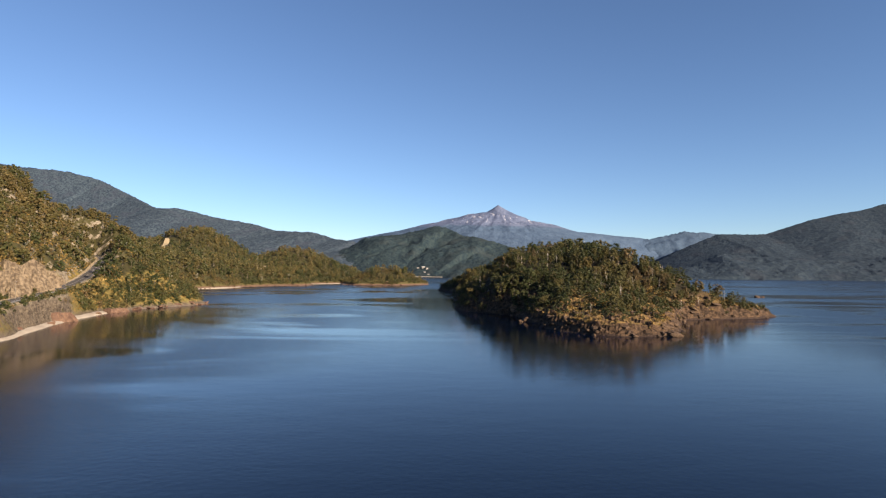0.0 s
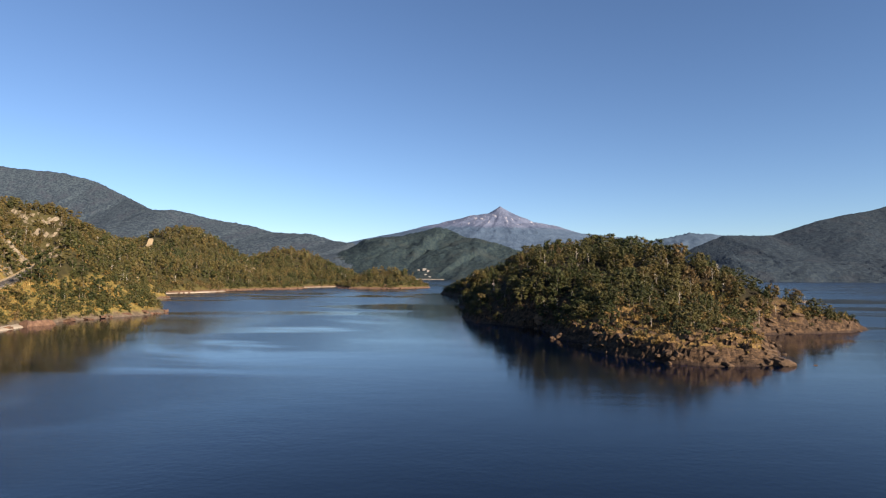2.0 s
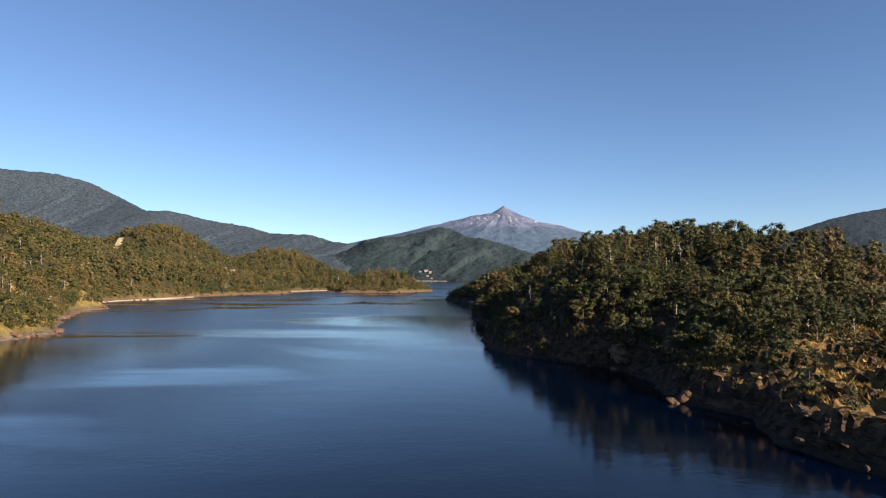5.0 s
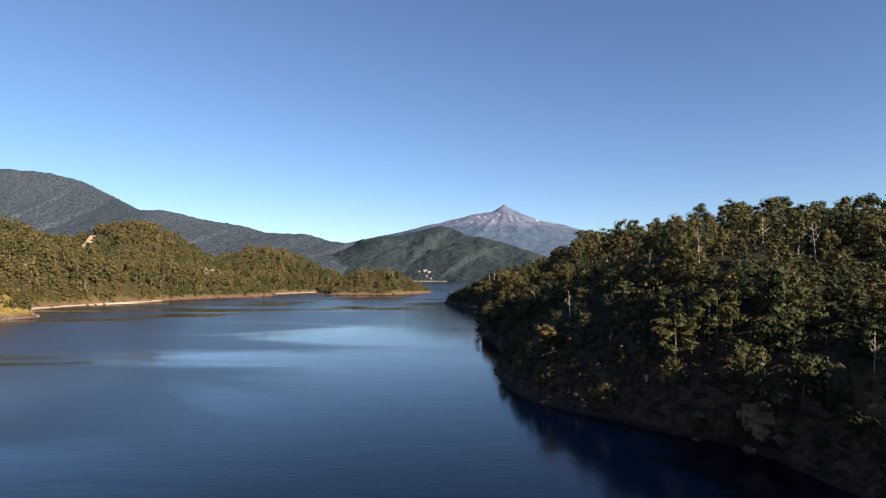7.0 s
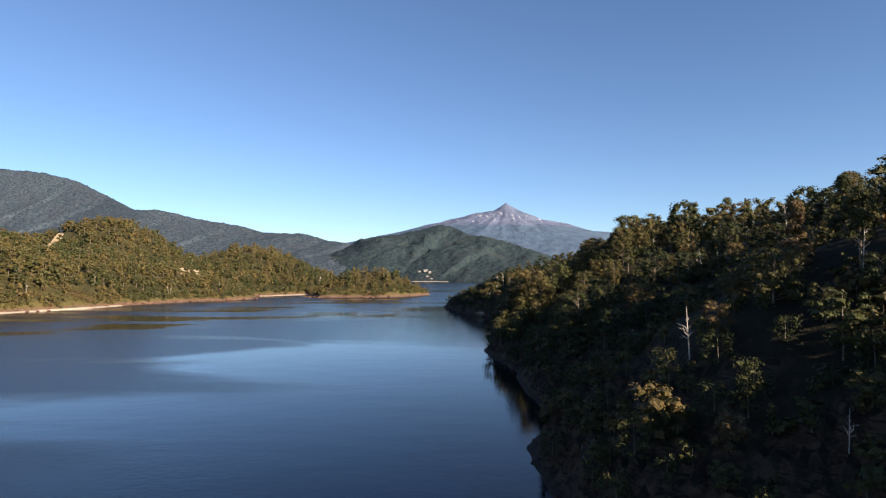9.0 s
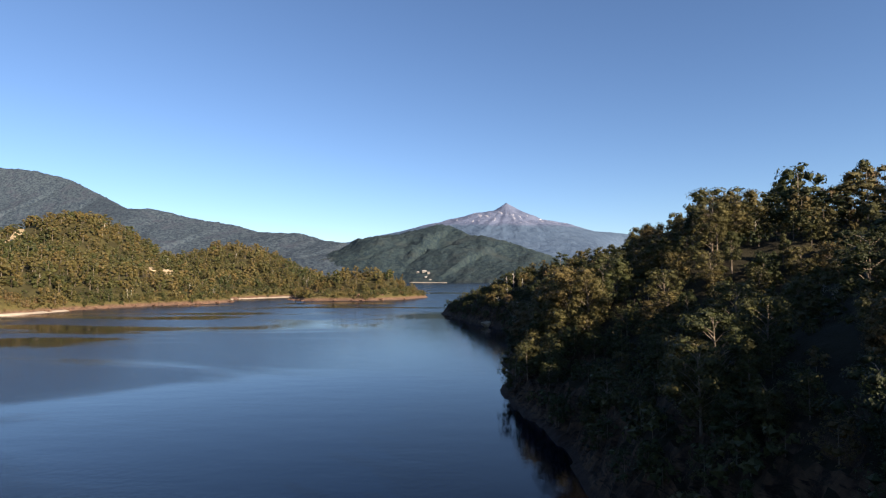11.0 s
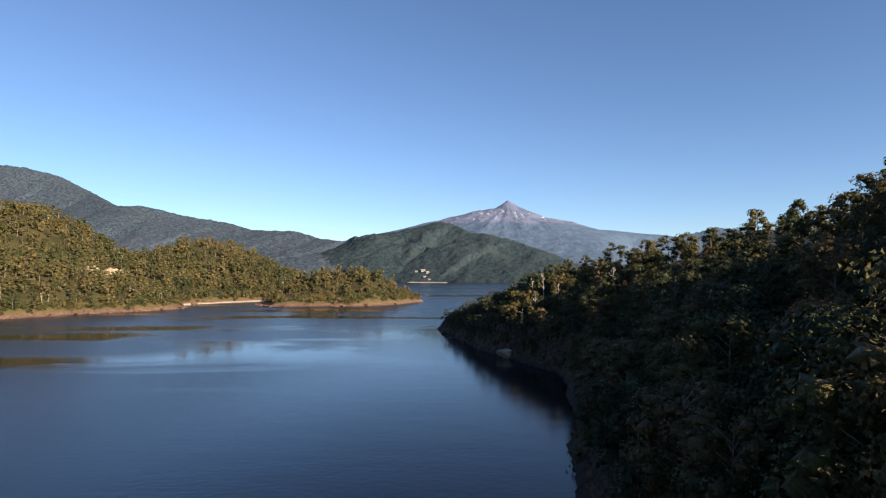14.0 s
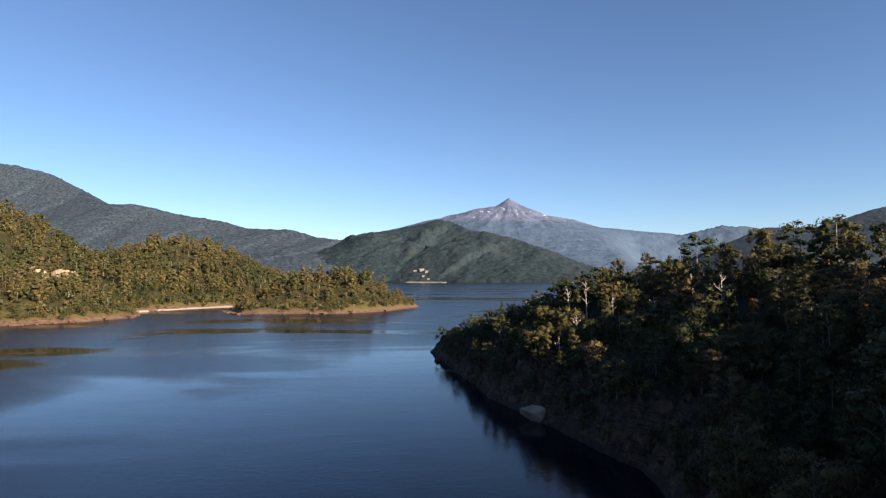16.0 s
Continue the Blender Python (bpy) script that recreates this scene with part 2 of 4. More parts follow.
def blocks(x, y, size, seed):
    """Angular joint blocks: each cell has its own height and tilt, with a crack round it. About -1 to 1."""
    u, v = x / size, y / size
    i0, j0 = np.floor(u).astype(np.int64), np.floor(v).astype(np.int64)
    f1, f2, val = np.full(x.shape, 9.0), np.full(x.shape, 9.0), np.zeros(x.shape)
    for di in (-1, 0, 1):
        for dj in (-1, 0, 1):
            i, j = i0 + di, j0 + dj
            du, dv = u - i - lattice(i, j, seed), v - j - lattice(i, j, seed + 1)
            d = np.hypot(du, dv)
            own = lattice(i, j, seed + 2) * 1.6 - 0.8 + du * (lattice(i, j, seed + 3) - 0.5) * 1.6 + dv * (lattice(i, j, seed + 4) - 0.5) * 1.6
            near = d < f1
            f2 = np.where(near, f1, np.minimum(f2, d))
            val, f1 = np.where(near, own, val), np.where(near, d, f1)
    return val - 0.5 * (1 - smooth(0.0, 0.22, f2 - f1))


def to_line(x, y, line, values=None):
    """Distance from points to an open line, and the values along it at the nearest place."""
    best, val = np.full(x.shape, 1e9), np.zeros(x.shape)
    for n in range(len(line) - 1):
        (ax, ay), (bx, by) = line[n][:2], line[n + 1][:2]
        dx, dy = bx - ax, by - ay
        u = np.clip(((x - ax) * dx + (y - ay) * dy) / (dx * dx + dy * dy), 0, 1)
        d = np.hypot(x - ax - u * dx, y - ay - u * dy)
        near = d < best
        best = np.where(near, d, best)
        if values is not None:
            val = np.where(near, values[n] * (1 - u) + values[n + 1] * u, val)
    return best, val


def shore_distance(x, y, ring):
    """Metres from the shore line, positive on land."""
    d, _ = to_line(x, y, ring + ring[:1])
    inside = np.zeros(x.shape, bool)
    for n in range(len(ring)):
        (ax, ay), (bx, by) = ring[n], ring[(n + 1) % len(ring)]
        cross = ((ay > y) != (by > y)) & (x < (bx - ax) * (y - ay) / ((by - ay) or 1e-9) + ax)
        inside ^= cross
    return np.where(inside, d, -d)


def mesh_np(name, verts, quads, mats, index=None, soft=True, tone=None):
    me = bpy.data.meshes.new(name)
    me.vertices.add(len(verts))
    me.vertices.foreach_set("co", np.ascontiguousarray(verts, np.float32).ravel())
    me.loops.add(quads.size)
    me.loops.foreach_set("vertex_index", np.ascontiguousarray(quads, np.int32).ravel())
    me.polygons.add(len(quads))
    me.polygons.foreach_set("loop_start", np.arange(0, quads.size, quads.shape[1], dtype=np.int32))
    if index is not None:
        me.polygons.foreach_set("material_index", index.astype(np.int32))
    for m in mats:
        me.materials.append(m)
    if tone is not None:
        me.attributes.new("tone", "FLOAT", "POINT").data.foreach_set("value", tone.astype(np.float32))
    me.polygons.foreach_set("use_smooth", np.full(len(quads), soft))
    me.update(calc_edges=True)
    me.validate()
    return me


def sheet(name, xs, ys, height, mat, floor=-4.0, soft=True):
    """A height field as one mesh; what lies deep under the water is left out."""
    gx, gy = np.meshgrid(xs, ys)
    z = height(gx, gy)
    verts = np.stack([gx, gy, z], -1).reshape(-1, 3)
    nx = len(xs)
    i, j = np.meshgrid(np.arange(nx - 1), np.arange(len(ys) - 1))
    a = (j * nx + i).ravel()
    quads = np.stack([a, a + 1, a + nx + 1, a + nx], -1)
    quads = quads[(verts[:, 2][quads] > floor).any(1)]
    used = np.unique(quads)
    remap = np.zeros(len(verts), np.int64)
    remap[used] = np.arange(len(used))
    return new(name, mesh_np(name, verts[used], remap[quads], [mat], soft=soft))


def part(name, mesh, parent, label=""):
    ob = new(name, mesh)
    ob.parent = parent
    return tagged(ob, label)


def bm_mesh(name, bm, mat, soft=False):
    me = bpy.data.meshes.new(name)
    bm.to_mesh(me)
    bm.free()
    me.materials.append(mat)
    if soft:
        me.polygons.foreach_set("use_smooth", np.full(len(me.polygons), True))
    return me


def box(bm, x0, y0, z0, x1, y1, z1, bevel=0.0):
    r = bmesh.ops.create_cube(bm, size=1, matrix=Matrix.LocRotScale(((x0 + x1) / 2, (y0 + y1) / 2, (z0 + z1) / 2), None, (x1 - x0, y1 - y0, z1 - z0)))
    if bevel:
        bmesh.ops.bevel(bm, geom=list({e for v in r["verts"] for e in v.link_edges}), offset=bevel, segments=1, affect="EDGES")


CORE = np.array([(1, 0, 0), (-1, 0, 0), (0, 1, 0), (0, -1, 0), (0, 0, 1), (0, 0, -1)], float), np.array([(0, 2, 4), (2, 1, 4), (1, 3, 4), (3, 0, 4), (2, 0, 5), (1, 2, 5), (3, 1, 5), (0, 3, 5)])

# ---- water ----
bm = bmesh.new()
bmesh.ops.create_grid(bm, x_segments=24, y_segments=24, size=1, matrix=Matrix.Translation((0, 2500, 0)) @ Matrix.Diagonal((9000, 6000, 1, 1)))
lake = tagged(new("water", bm_mesh("water", bm, water_mat)), "still dark blue lake with faint wind-ruffled lanes", "water", kind="structure")

# ---- the island ----
ISLAND_SHORE = [(97, 247), (88, 243), (76, 243), (66, 249), (56, 262), (49, 282), (53, 298), (45, 312), (48, 335), (44, 356), (34, 366), (22, 380), (13, 396), (10, 412), (9.5, 432), (17, 448), (16, 500), (11, 535),
                (13, 570), (17, 600), (19, 617), (24, 640), (29, 665), (30, 690), (23, 708), (16, 724), (10, 744), (5, 768), (-1, 798), (-7, 828), (0, 838), (30, 828), (80, 795), (135, 745), (172, 670), (192, 590),
                (203, 500), (212, 430), (216, 385), (207, 363), (190, 349), (168, 342), (140, 334), (130, 316), (116, 282)]
ISLAND_RIDGE = [(-3, 828, 3), (17, 809, 10), (37, 786, 20), (56, 760, 28), (72, 728, 29), (82, 690, 29), (86, 665, 31), (90, 640, 36), (98, 590, 38), (105, 540, 38), (112, 490, 39), (113, 440, 38),
                (115, 400, 32), (124, 374, 28), (140, 358, 18), (160, 354, 11), (180, 358, 5), (202, 368, 1.5)]


FLANK_DISTANCE = (0, 4, 10, 16, 22, 30, 40, 48, 62, 100)
FLANK_HEIGHT = (0, 1.2, 4.0, 8.8, 13.6, 18.5, 24.5, 28.0, 32.0, 37.0)


def crest_x(y):
    return np.interp(y, [r[1] for r in ISLAND_RIDGE[:12]][::-1], [r[0] for r in ISLAND_RIDGE[:12]][::-1])


def island_height(x, y):
    wob = fbm(x, y, 22, 4, 3) * 3.0
    ds = shore_distance(x, y, ISLAND_SHORE) + wob * smooth(0, 12, np.abs(x) + 10)
    dr, hr = to_line(x, y, ISLAND_RIDGE, [r[2] for r in ISLAND_RIDGE])
    s = np.clip(ds, 0, None) / (np.clip(ds, 0, None) + dr + 0.01)
    west = smooth(0, 25, crest_x(y) - x)
    z = hr * s ** (0.82 - 0.1 * west * smooth(350, 385, y))
    # the western flank climbs steeply from the water to a shoulder, then gently to the crest
    flank = np.interp(ds, FLANK_DISTANCE, FLANK_HEIGHT) * np.clip(hr / 38, 0, 1) * (1 - 0.2 * smooth(478, 500, y) * (1 - smooth(528, 548, y)))
    z = z + (flank - z) * west * smooth(352, 378, y) * (1 - smooth(630, 690, y))
    z = z + 3.6 * smooth(0, 6, ds) * (1 - smooth(60, 100, ds) * 0.3)
    z = z + 1.5 * west * smooth(1, 8, ds) * (1 - smooth(10, 45, ds)) * smooth(350, 380, y) * (1 - smooth(500, 540, y))
    # tilted rock beds, strongest on the bare lower slopes
    bare = 1 - smooth(6, 17, z)
    beds = (x * 0.45 + y * 0.25 + z * 1.2) / 4.2 + fbm(x, y, 18, 3, 11) * 1.1
    tread = beds - np.floor(beds)
    z = z + smooth(0, 3.5, ds) * bare * (tread * 1.6 - 0.8 + blocks(x + 0.5 * y, y * 1.6, 9.0, 21) * 0.9 + blocks(x, y * 1.4 + x * 0.3, 3.6, 27) * 0.7 + fbm(x, y, 3, 3, 24) * 0.4)
    z = z + 2.5 * np.exp(-((x - 45) ** 2 + (y - 358) ** 2) / 26)  # the western buttress
    z = z + 7.0 * np.exp(-((x - 58) ** 2 + (y - 371) ** 2) / 400) + 4.0 * np.exp(-((x - 58) ** 2 + (y - 405) ** 2) / 500) - 6.5 * smooth(0, 12, ds) * np.exp(-((x - 46) ** 2 + (y - 731) ** 2) / 300)
    z = z + smooth(3, 20, ds) * (fbm(x, y, 40, 4, 5) * 2.6 + fbm(x, y, 7, 3, 8) * 0.8)
    return np.where(ds > 0, np.maximum(z, 0.15 + 0.08 * ds), np.maximum(ds * 0.6, -6) - 0.2)


island = tagged(sheet("island", np.arange(-16, 224, 1.0), np.arange(236, 846, 1.0), island_height, island_ground, soft=False), "rocky wooded island with brown ledges and dry golden grass", "island", kind="structure")

# ---- the wooded shore ----
SHORE = [(-150, -400), (-140, 60), (-150, 150), (-157, 213), (-184, 287), (-197, 350), (-192, 385), (-178, 425), (-176, 447), (-190, 470), (-222, 520), (-248, 575), (-268, 610), (-262, 634), (-288, 660), (-326, 715),
         (-328, 760), (-306, 810), (-296, 880), (-268, 945), (-240, 975), (-224, 1010), (-232, 1040), (-254, 1074), (-232, 1112), (-202, 1150), (-184, 1140), (-182, 1084), (-160, 1042), (-120, 1046),
         (-84, 1048), (-48, 1082), (-27, 1142), (-44, 1175), (-96, 1230), (-150, 1330), (-215, 1440), (-350, 1560), (-900, 1680), (-1500, 1680), (-1500, -400)]
ROAD = [(-150, 150, 7), (-163, 200, 9), (-178, 242, 11), (-199, 300, 13), (-222, 355, 15.5), (-237, 392, 19), (-252, 428, 24), (-268, 462, 29), (-285, 497, 33), (-312, 540, 36), (-350, 580, 38)]
HILLS = [(-345, 300, 100, 150, 112), (-345, 480, 95, 110, 95), (-385, 620, 90, 90, 82), (-430, 740, 100, 90, 66), (-660, 1040, 110, 110, 100), (-508, 1205, 84, 110, 99), (-335, 1345, 92, 95, 64),
         (-630, 1240, 130, 100, 74), (-137, 1115, 28, 40, 27), (-75, 1112, 30, 40, 29), (-52, 1120, 20, 30, 22), (-520, 420, 160, 300, 96), (-800, 800, 300, 500, 90)]


def shore_height(x, y):
    wob = fbm(x, y, 30, 4, 33) * 4.0
    ds = shore_distance(x, y, SHORE) + wob
    cap = np.zeros(x.shape)
    for hx, hy, sx, sy, top in HILLS:
        g = top * np.exp(-0.5 * (((x - hx) / sx) ** 2 + ((y - hy) / sy) ** 2))
        cap = np.log(np.exp(np.clip(cap / 9, 0, 40)) + np.exp(np.clip(g / 9, 0, 40)) - 1) * 9
    s = 1 - np.exp(-(np.clip(ds, 0, None) / 48) ** 1.15)
    z = (cap + 4) * s + 2.2 * smooth(0, 6, ds)
    z = z + smooth(4, 30, ds) * (fbm(x, y, 70, 4, 35) * 6 + fbm(x, y, 10, 3, 38) * 1.2)
    rough = 1 - smooth(5, 12, z)
    z = z + smooth(0, 5, ds) * rough * blocks(x, y, 8, 41) * 1.3
    # the road's bench, cut into the slope
    dr, hr = to_line(x, y, ROAD, [r[2] for r in ROAD])
    shift = blocks(x, y, 11, 44) * 2.4 + blocks(x, y, 5, 47) * 1.1 + fbm(x, y, 3, 2, 49) * 0.4
    off = np.clip(dr - 8.0 + np.where(z > hr, shift, 0), 0, None)
    steep = 2.7 + 0.7 * fbm(x, y, 9, 3, 50)
    face = np.interp(y, [235, 290, 345, 410], [30, 24, 9, 4])
    edge = np.clip(dr - 7.6, 0, None)
    bank = hr * (edge / (np.clip(ds, 0, None) + edge + 0.01)) ** 0.75
    lakeside = (x > np.interp(y, [r[1] for r in ROAD], [r[0] for r in ROAD])) * (1 - smooth(330, 385, y)) * smooth(150, 190, y)
    cut = hr + np.where(z > hr, np.minimum(off * steep, face + 1.15 * np.clip(off - face / steep, 0, None)), -bank)
    ramp = hr - bank + smooth(1, 6, ds) * smooth(0, 4, off) * (fbm(x, y, 9, 3, 52) * 2.2 + blocks(x, y, 5, 53) * 0.7)
    z = np.where(z > hr, np.minimum(z, cut), np.where(dr < 26, np.maximum(z, np.minimum(cut, hr)), z))
    z = z + (ramp - z) * lakeside
    return np.where(ds > 0, np.maximum(z, 0.12 + 0.05 * ds), np.maximum(ds * 0.5, -6) - 0.2)


shore_near = tagged(sheet("shore_slope", np.arange(-420, -120, 1.6), np.arange(40, 640.1, 1.9), shore_height, shore_ground, soft=False), "steep wooded shore with rock cuts, golden grass and reddish ledges", "hillside", kind="structure")
hills_ground = ground_material("hill_soil_and_rock", (0.085, 0.048, 0.034), (0.18, 0.118, 0.08), (0.10, 0.085, 0.03), (0.07, 0.062, 0.022), (0.115, 0.078, 0.058), (0.05, 0.046, 0.018), 8, 1.4, None, (0.4, 0.65))
shore_far = tagged(sheet("shore_hills", np.concatenate([np.arange(-1100, -420, 12.0), np.arange(-420, -15, 3.0)]), np.arange(639.9, 1600, 4.0), shore_height, hills_ground), "wooded hills and low headland with pale narrow beaches", "hillside", kind="structure")
shore_back = tagged(sheet("shore_upland", np.arange(-1100, -419.9, 12.0), np.arange(-100, 641, 12.0), shore_height, hills_ground), "wooded upland behind the shore", "hillside", kind="structure")


# ---- far mountains ----
def canopy(name, height, span_x, span_y, size, mat):
    """Single crowns of a far forest, joined into one mesh."""
    gx, gy = np.meshgrid(np.arange(*span_x, size * 0.95), np.arange(*span_y, size * 1.25))
    gx = (gx + rng.uniform(-0.5, 0.5, gx.shape) * size).ravel()
    gy = (gy + rng.uniform(-0.5, 0.5, gy.shape) * size).ravel()
    gz = height(gx, gy)
    ok = gz > 3
    gx, gy, gz = gx[ok], gy[ok], gz[ok]
    n = len(gx)
    v, q = CORE
    r = size * 0.5 * rng.uniform(0.55, 1.15, (n, 1, 1))
    p = v[None] * r * rng.uniform(0.8, 1.15, (n, 6, 1)) * np.array([1, 1, 0.7])
    p = p + np.stack([gx, gy, gz - size * 0.08], -1)[:, None]
    me = mesh_np(name, p.reshape(-1, 3), (q[None] + (np.arange(n) * 6)[:, None, None]).reshape(-1, 3), [mat])
    return tagged(new(name, me), "distant forest crowns covering the mountainside", "forest", kind="stuff")


def mountain(name, line, half, mat, label, step=14, lumps=7.0, spur=0.22, power=1.15, span=None, seed=60, ragged=0.35, crown=0):
    """A range whose crest follows the line (x, y, height) and falls to both sides, with spurs and a canopy's unevenness."""
    heights = [p[2] for p in line]
    xs = [p[0] for p in line]
    ys = [p[1] for p in line]

    def height(x, y):
        d, top = to_line(x, y, line, heights)
        ws = half * (1 + ragged * fbm(x, y, half * 0.9, 3, seed))
        u = np.clip(d / ws, 0, 1)
        z = top * (1 - u) ** power
        z = z + top * spur * fbm(x, y, half * 0.55, 5, seed + 5, True) * smooth(0.04, 0.4, u) * (1 - u) * 1.4
        z = z + lumps * fbm(x, y, 30, 3, seed + 9) + lumps * 0.75 * rng.uniform(-1, 1, x.shape)
        return np.where(u < 1, z, -5) - 2 * smooth(0.9, 1, u)

    x0, x1 = span or (min(xs) - half, max(xs) + half)
    ob = sheet(name, np.arange(x0, x1, step), np.arange(min(ys) - half * 1.3, min(max(ys) + half * 0.35, 5100), step), height, mat, floor=-1)
    tagged(ob, label, "mountain", kind="structure")
    if crown:
        canopy(name + "_forest", height, (max(x0, min(xs)), min(x1, max(xs))), (min(ys) - half, max(ys) + 20), crown, mat)
    return height


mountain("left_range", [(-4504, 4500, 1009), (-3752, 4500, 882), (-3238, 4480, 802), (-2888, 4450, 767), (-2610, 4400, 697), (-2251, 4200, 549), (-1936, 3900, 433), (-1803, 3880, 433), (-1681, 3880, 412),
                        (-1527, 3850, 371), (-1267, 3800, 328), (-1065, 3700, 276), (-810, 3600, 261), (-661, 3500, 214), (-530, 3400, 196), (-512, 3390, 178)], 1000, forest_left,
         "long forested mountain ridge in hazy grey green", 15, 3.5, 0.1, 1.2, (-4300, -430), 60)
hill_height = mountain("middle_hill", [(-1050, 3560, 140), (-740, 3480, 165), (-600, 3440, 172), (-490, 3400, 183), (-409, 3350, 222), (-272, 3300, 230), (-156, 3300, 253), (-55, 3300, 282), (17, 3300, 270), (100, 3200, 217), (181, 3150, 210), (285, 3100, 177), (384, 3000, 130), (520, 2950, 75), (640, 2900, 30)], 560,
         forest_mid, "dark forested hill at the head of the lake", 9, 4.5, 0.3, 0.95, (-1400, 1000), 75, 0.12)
mountain("right_foothill", [(1385, 4900, 243), (1568, 4900, 291), (1781, 4900, 330), (1993, 4900, 384), (2228, 4900, 366), (2463, 4900, 322)], 450, forest_foot, "foothill ridge far off, pale blue haze put into its colour", 18, 6, 0.2, 1.2, None, 90)
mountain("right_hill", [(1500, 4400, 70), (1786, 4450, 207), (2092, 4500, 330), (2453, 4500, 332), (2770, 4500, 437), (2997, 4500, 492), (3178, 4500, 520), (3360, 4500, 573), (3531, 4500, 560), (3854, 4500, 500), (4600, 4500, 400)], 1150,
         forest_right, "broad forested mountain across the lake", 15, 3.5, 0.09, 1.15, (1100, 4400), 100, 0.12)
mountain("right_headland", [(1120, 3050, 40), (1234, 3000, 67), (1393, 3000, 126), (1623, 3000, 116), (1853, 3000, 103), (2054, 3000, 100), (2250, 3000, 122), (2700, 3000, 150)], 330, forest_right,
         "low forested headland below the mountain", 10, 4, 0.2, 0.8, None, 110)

VOLCANO = (444, 4930)
LEFT_FLANK = [(0, 590), (20, 574), (96, 524), (133, 519), (254, 497), (502, 442), (560, 432), (774, 380), (1042, 322), (1300, 270), (2000, 120), (2600, 0)]
RIGHT_FLANK = [(0, 590), (20, 576), (131, 517), (284, 448), (432, 424), (676, 368), (900, 345), (1200, 318), (1500, 290), (2000, 180), (2600, 0)]


def volcano_height(x, y):
    dx, dy = x - VOLCANO[0], y - VOLCANO[1]
    r, ang = np.hypot(dx, dy), np.arctan2(dy, dx)
    side = 0.5 + 0.5 * dx / (r + 1)
    z = np.interp(r, *zip(*RIGHT_FLANK)) * side + np.interp(r, *zip(*LEFT_FLANK)) * (1 - side)
    front = np.clip(-dy / (1700 - 1300 * smooth(450, 900, dx)), 0, 1)
    z = z * (1 - front ** 1.3)
    gully = fbm(ang * 260, r * 0.12, 60, 4, 130, True)
    z = z + gully * 13 * smooth(20, 250, r) * (1 - smooth(420, 800, r)) + fbm(x, y, 90, 4, 133) * 7 * smooth(10, 120, r)
    return z


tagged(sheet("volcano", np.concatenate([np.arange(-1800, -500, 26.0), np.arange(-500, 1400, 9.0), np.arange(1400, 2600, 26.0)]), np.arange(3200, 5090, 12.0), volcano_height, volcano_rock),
       "bare volcano with snow streaks above forest, blue haze in its colours", "volcano", kind="structure")


# ---- trees ----
def leaves(centres, outward, size, bias=0.6):
    """Leaf sprays, one triangle each."""
    n = len(centres)
    nor = outward * bias + rng.normal(0, 0.5, (n, 3))
    nor /= np.linalg.norm(nor, axis=1)[:, None] + 1e-9
    a = np.cross(nor, rng.normal(0, 1, (n, 3)))
    a /= np.linalg.norm(a, axis=1)[:, None] + 1e-9
    b = np.cross(nor, a)
    s = (size * rng.uniform(0.6, 1.35, n))[:, None]
    fold = nor * s * rng.uniform(-0.3, 0.3, (n, 1))
    v = np.stack([centres - a * s * 0.6 - b * s * 0.3, centres + a * s * 0.6 - b * s * 0.2 + fold, centres + b * s * 0.65], 1).reshape(-1, 3)
    return v, np.arange(3 * n).reshape(n, 3)


def tube(path, radii, sides=5):
    """A tapered limb along a path."""
    path = np.asarray(path, float)
    ang = np.arange(sides) * 2 * np.pi / sides
    rings = []
    for n, p in enumerate(path):
        d = path[min(n + 1, len(path) - 1)] - path[max(n - 1, 0)]
        d = d / (np.linalg.norm(d) + 1e-9)
        u = np.cross(d, (0.3, 1, 0.1))
        u /= np.linalg.norm(u) + 1e-9
        w = np.cross(d, u)
        rings.append(p + radii[n] * (np.cos(ang)[:, None] * u + np.sin(ang)[:, None] * w))
    v = np.concatenate(rings)
    q = np.array([(r * sides + i, r * sides + (i + 1) % sides, (r + 1) * sides + (i + 1) % sides, (r + 1) * sides + i) for r in range(len(path) - 1) for i in range(sides)])
    return v, np.concatenate([q[:, :3], q[:, [0, 2, 3]]])


def joined(pieces):
    vs, qs, off = [], [], 0
    for v, q in pieces:
        vs.append(v)
        qs.append(q + off)
        off += len(v)
    return np.concatenate(vs), np.concatenate(qs)


#        spread, crown's foot, flatness of clumps, clumps
HABIT = {"broad": (0.33, 0.16, 0.75, 26), "layered": (0.33, 0.22, 0.5, 28), "tall": (0.20, 0.38, 0.75, 18), "cone": (0.24, 0.08, 0.65, 20), "shrub": (0.65, 0.02, 0.7, 8), "bushy": (0.42, 0.06, 0.78, 24)}


